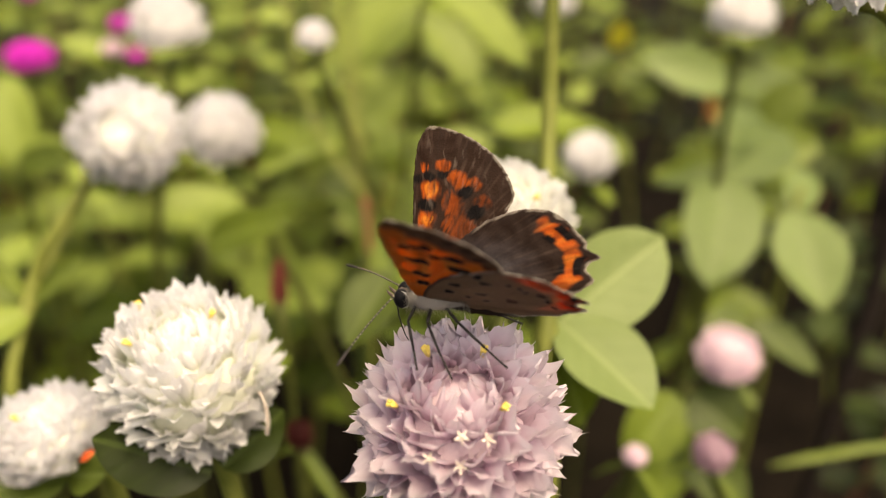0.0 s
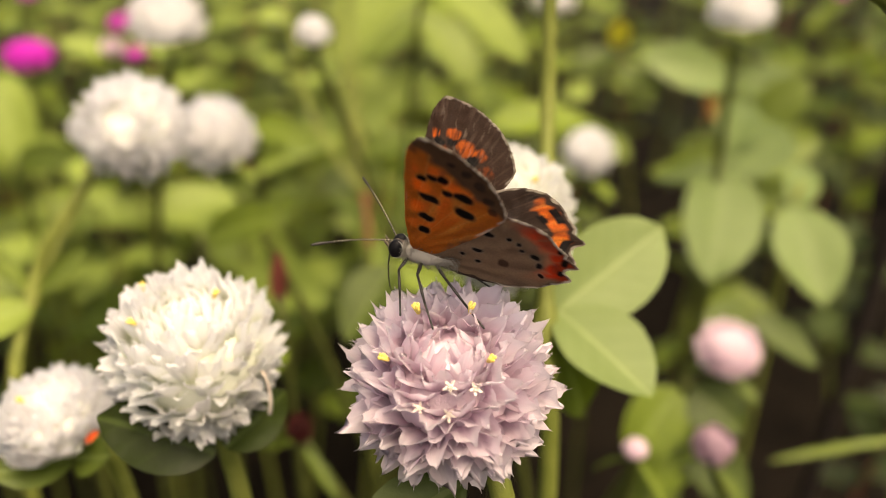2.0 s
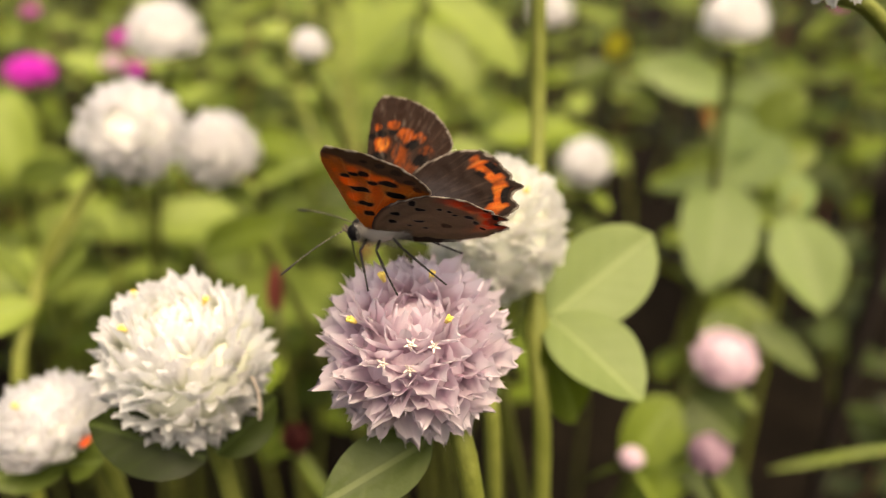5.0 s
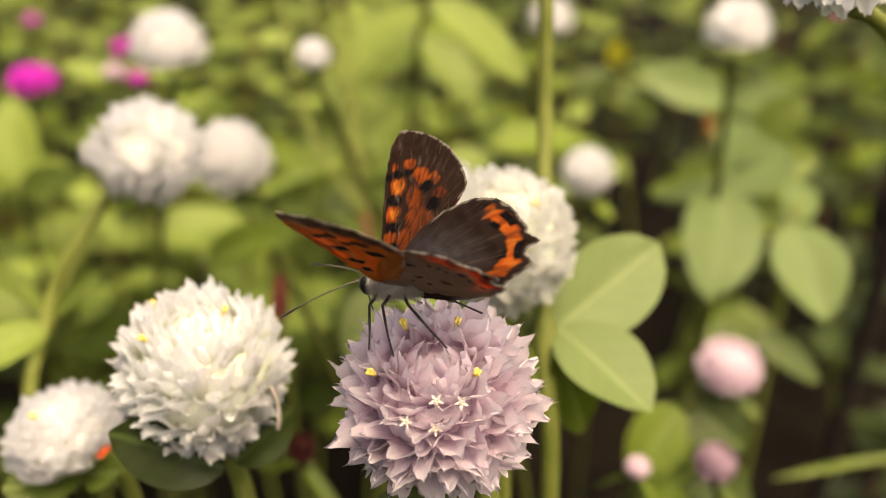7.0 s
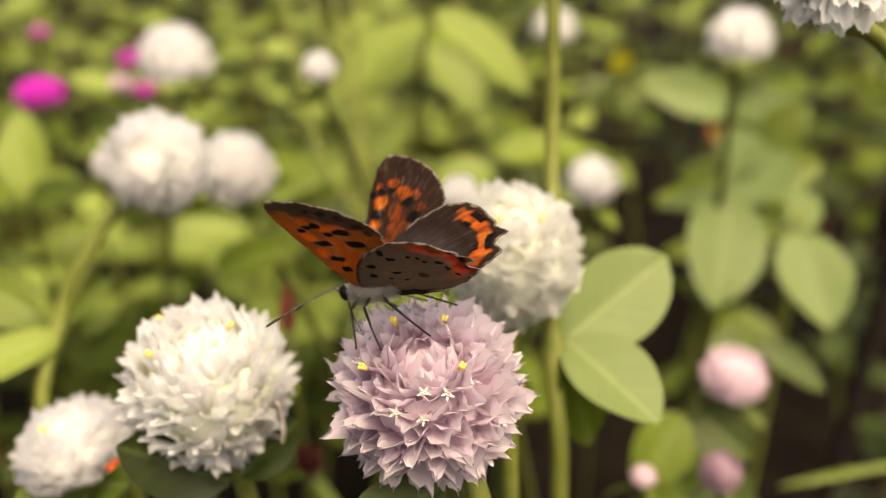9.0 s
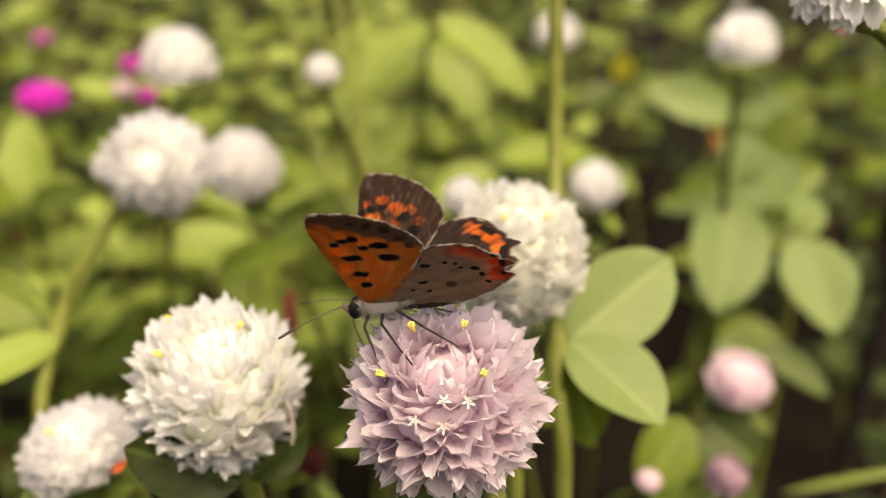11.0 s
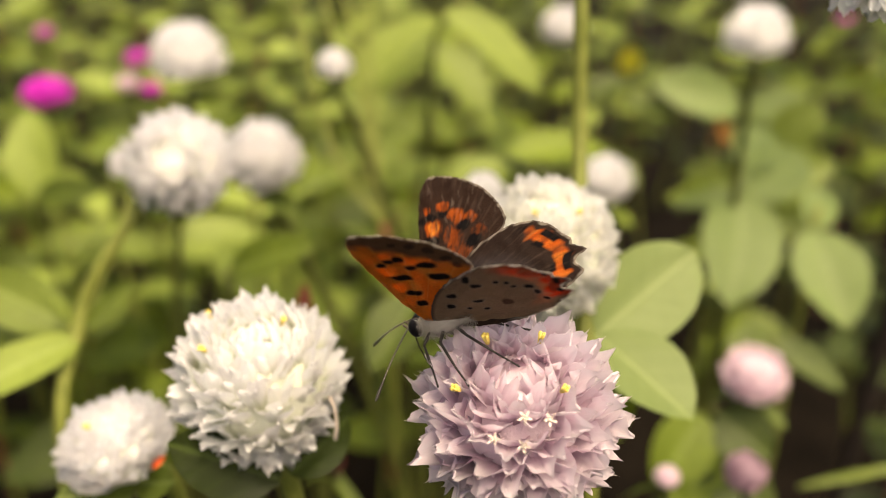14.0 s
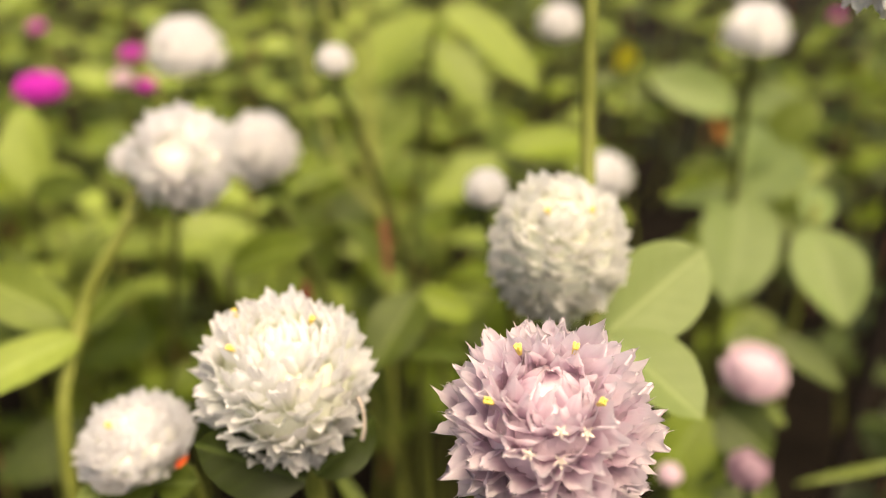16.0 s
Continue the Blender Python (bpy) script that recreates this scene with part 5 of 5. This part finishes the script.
    walk(tall, [(t, lean((0.0185, 0.093, 0), (0.0190, 0.1115, 0.3768), x, y)) for t, x, y in [
        (0, -0.4, -1.0), (0.5, -0.1, -0.8), (1, -0.4, -0.7), (2, -0.4, -0.6), (2.5, -0.6, -0.4), (3, -0.1, -0.9), (3.5, -0.2, -0.6),
        (4, -0.5, 0.1), (6.5, -0.2, -0.3), (7, -0.4, -0.1), (7.5, 0.0, 0.4), (8, -0.3, -0.2), (8.5, 0.3, -0.1), (9, 0.1, -0.3), (11.5, -0.3, -0.2),
        (12, -0.2, -0.7), (12.5, 0, 0), (13, 0.2, -0.1), (13.5, 0.2, 0.4), (14, 0.1, 0.4), (14.5, 0.1, 0), (15, 0.3, 0.1), (15.5, 0.4, 0), (16, 0.3, -0.2)]])
    walk(behind, [(t, lean((0.019, 0.108, 0), BACK_AT, x, y)) for t, x, y in [
        (0, -0.6, -0.3), (0.5, -0.6, 0.1), (1, -0.7, 0.5), (1.5, -0.5, 1.1), (2, -0.5, 1.5), (2.5, -0.8, 0.9), (3, -0.8, 0.3), (3.5, -0.8, 0.2),
        (4, -0.5, 1.0), (6.5, -0.2, 0.4), (7, -0.3, 0.2), (7.5, 0.1, 0.9), (8, -0.3, 0.2), (8.5, 0, -0.2), (9, 0, 0), (11.5, -0.2, 0.2), (12, 0, -0.2),
        (12.5, 0.1, 0.1), (13, 0.3, 0.3), (13.5, 0.4, 0.6), (14, 0.4, 0.2), (14.5, 0.5, -0.1), (15, 0.6, 0), (15.5, 0.6, -0.1), (16, 0.8, -0.1)]])
    walk(butterfly, [
        (0, pose(-0.00169, 0.07035, 0.40733, -3.7, 1.7, 164.0)),
        (0.5, pose(-0.00183, 0.07068, 0.40787, -3.1, -2.4, 163.6)),
        (1, pose(-0.00166, 0.07110, 0.40758, -2.5, -2.4, 163.0)),
        (1.5, pose(-0.00180, 0.07368, 0.40762, -1.3, -5.2, 163.2)),
        (2, pose(-0.00234, 0.07660, 0.40703, 0.2, -10.5, 163.9)),
        (2.5, pose(-0.00626, 0.08023, 0.40749, 0.8, -10.9, 165.1)),
        (3, pose(-0.00426, 0.07122, 0.40731, -0.7, -9.3, 160.4)),
        (3.5, pose(-0.00654, 0.07218, 0.40522, -1.2, 3.7, 172.5)),
        (4, pose(-0.00639, 0.08505, 0.40711, -0.9, 0.2, 172.2)),
        (6.5, pose(-0.00552, 0.07575, 0.40741, -2.8, 11.4, 149.3)),
        (7, pose(-0.00550, 0.07457, 0.40665, -1.6, 11.0, 147.9)),
        (7.5, pose(-0.00633, 0.07806, 0.40785, -1.0, 9.6, 145.4)),
        (8, pose(-0.00762, 0.07789, 0.40753, 0.2, 9.4, 148.9)),
        (8.5, pose(-0.00330, 0.06945, 0.40517, 0.8, 11.4, 151.5)),
        (9, pose(-0.00899, 0.07889, 0.40567, 1.3, 15.4, 155.9)),
        (11.5, pose(-0.00815, 0.07634, 0.40377, 3.5, 4.9, 178.9)),
        (12, pose(-0.00673, 0.07299, 0.40473, 4.8, -0.9, 183.1)),
        (12.5, pose(-0.00697, 0.07438, 0.40248, 4.0, 10.3, 183.6)),
        (13, pose(-0.00839, 0.07602, 0.40278, 2.9, 14.1, 172.2)),
        (13.5, pose(-0.00441, 0.07301, 0.40291, 2.0, 17.1, 163.8)),
        (14, pose(-0.00568, 0.07472, 0.40331, 1.3, 17.2, 162.9)),
        (14.5, pose(-0.00635, 0.07390, 0.40315, -0.7, 13.0, 165.2)),
        (15, pose(-0.00547, 0.07494, 0.40357, -3.2, 9.4, 172.0)),
        (15.3, pose(-0.00629, 0.07497, 0.40446, -5.0, 10.4, 170.2)),
        (15.4, pose(-0.01940, 0.07620, 0.41690, 0.0, -52.0, 176.0)),
        (15.5, pose(-0.04625, 0.05873, 0.43041, -30.0, -15.0, 180.0)),
        (15.7, pose(-0.19000, 0.07000, 0.44000, 5.0, -10.0, 170.0)),
        (16, pose(-0.42000, 0.11000, 0.48000, 0.0, -10.0, 170.0)),
    ])
    walk(fore_left, [(t, spread_wing(1, a, s)) for t, a, s in [
        (0, 58, -5), (0.5, 57, -5), (1, 57, -4), (1.5, 58, -3), (2, 68, -2), (2.5, 60, -1), (3, 49, -6),
        (3.5, 68, -1), (4, 65, -5), (6.5, 50, -2), (7, 50, -1), (7.5, 54, -1), (8, 52, -1), (8.5, 54, -4),
        (9, 57, 1), (11.5, 59, 2), (12, 55, 2), (12.5, 60, 2), (13, 61, -0), (13.5, 60, -1), (14, 58, -0),
        (14.5, 59, -2), (15, 58, -6), (15.3, 57, -9), (15.4, 48, 0), (15.5, -70, 0), (15.7, 50, 0),
        (16, 10, 0),
    ]])
    walk(fore_right, [(t, spread_wing(-1, a, s)) for t, a, s in [
        (0, 50, 5), (0.5, 49, 5), (1, 52, 4), (1.5, 50, 3), (2, 50, 6), (2.5, 44, 0), (3, 43, 7), (3.5, 42, 3),
        (4, 39, 3), (6.5, 49, 7), (7, 50, 7), (7.5, 47, 6), (8, 46, 4), (8.5, 44, -0), (9, 42, 0),
        (11.5, 38, 3), (12, 32, 4), (12.5, 40, 1), (13, 45, 5), (13.5, 47, 3), (14, 45, 2), (14.5, 41, -0),
        (15, 42, -4), (15.3, 42, -3), (15.4, 66, 0), (15.5, -56, 0), (15.7, 50, 0), (16, 10, 0),
    ]])
    walk(hind_left, [(t, spread_wing(1, a, s, -0.00012)) for t, a, s in [
        (0, 57, 0), (0.5, 56, 0), (1, 57, 0), (1.5, 58, 0), (2, 70, 0), (2.5, 60, 0), (3, 47, 0), (3.5, 68, 0),
        (4, 61, 0), (6.5, 51, 0), (7, 52, 0), (7.5, 56, 0), (8, 51, 0), (8.5, 55, 0), (9, 53, 0),
        (11.5, 62, 0), (12, 57, 0), (12.5, 62, 0), (13, 61, 0), (13.5, 59, 0), (14, 57, 0), (14.5, 54, 0),
        (15, 54, 0), (15.3, 48, 0), (15.4, 42, 0), (15.5, -70, 0), (15.7, 50, 0), (16, 10, 0),
    ]])
    walk(hind_right, [(t, spread_wing(-1, a, s, -0.00012)) for t, a, s in [
        (0, 55, 0), (0.5, 54, 0), (1, 58, 0), (1.5, 57, 0), (2, 55, 0), (2.5, 43, 0), (3, 53, 0), (3.5, 49, 0),
        (4, 49, 0), (6.5, 56, 0), (7, 53, 0), (7.5, 50, 0), (8, 49, 0), (8.5, 45, 0), (9, 43, 0),
        (11.5, 37, 0), (12, 29, 0), (12.5, 37, 0), (13, 50, 0), (13.5, 51, 0), (14, 47, 0), (14.5, 42, 0),
        (15, 44, 0), (15.3, 46, 0), (15.4, 60, 0), (15.5, -56, 0), (15.7, 50, 0), (16, 10, 0),
    ]])
    walk(antenna_left, [(t, feeler(1, a, e)) for t, a, e in [
        (0, 65, -23), (0.5, 47, -24), (1, 47, -22), (1.5, 44, -1), (2, 47, 6), (2.5, 43, 10), (3, 51, 5),
        (3.5, 53, -14), (4, 34, -22), (6.5, 56, -14), (7, 53, -8), (7.5, 56, -9), (8, 54, -9), (8.5, 55, -1),
        (9, 47, -8), (11.5, 52, 4), (12, 48, -2), (12.5, 47, 20), (13, 49, 9), (13.5, 54, -8), (14, 74, -26),
        (14.5, 74, -21), (15, 51, 8), (15.3, 71, 18), (16, 60, 10)
    ]])
    walk(antenna_right, [(t, feeler(-1, a, e)) for t, a, e in [
        (0, -32, -11), (0.5, -40, -17), (1, -41, 6), (1.5, -42, 11), (2, -44, 13), (2.5, -44, 19),
        (3, -36, 13), (3.5, -33, 0), (4, -32, -2), (6.5, -10, -7), (7, -9, -2), (7.5, 1, 4), (8, -10, 8),
        (8.5, -16, -3), (9, -0, -21), (11.5, -36, -12), (12, -39, -20), (12.5, -42, -11), (13, -35, -14),
        (13.5, -9, -24), (14, -22, -28), (14.5, -40, -14), (15, -42, 13), (15.3, -49, 12), (16, -40, 10)
    ]])


motions()
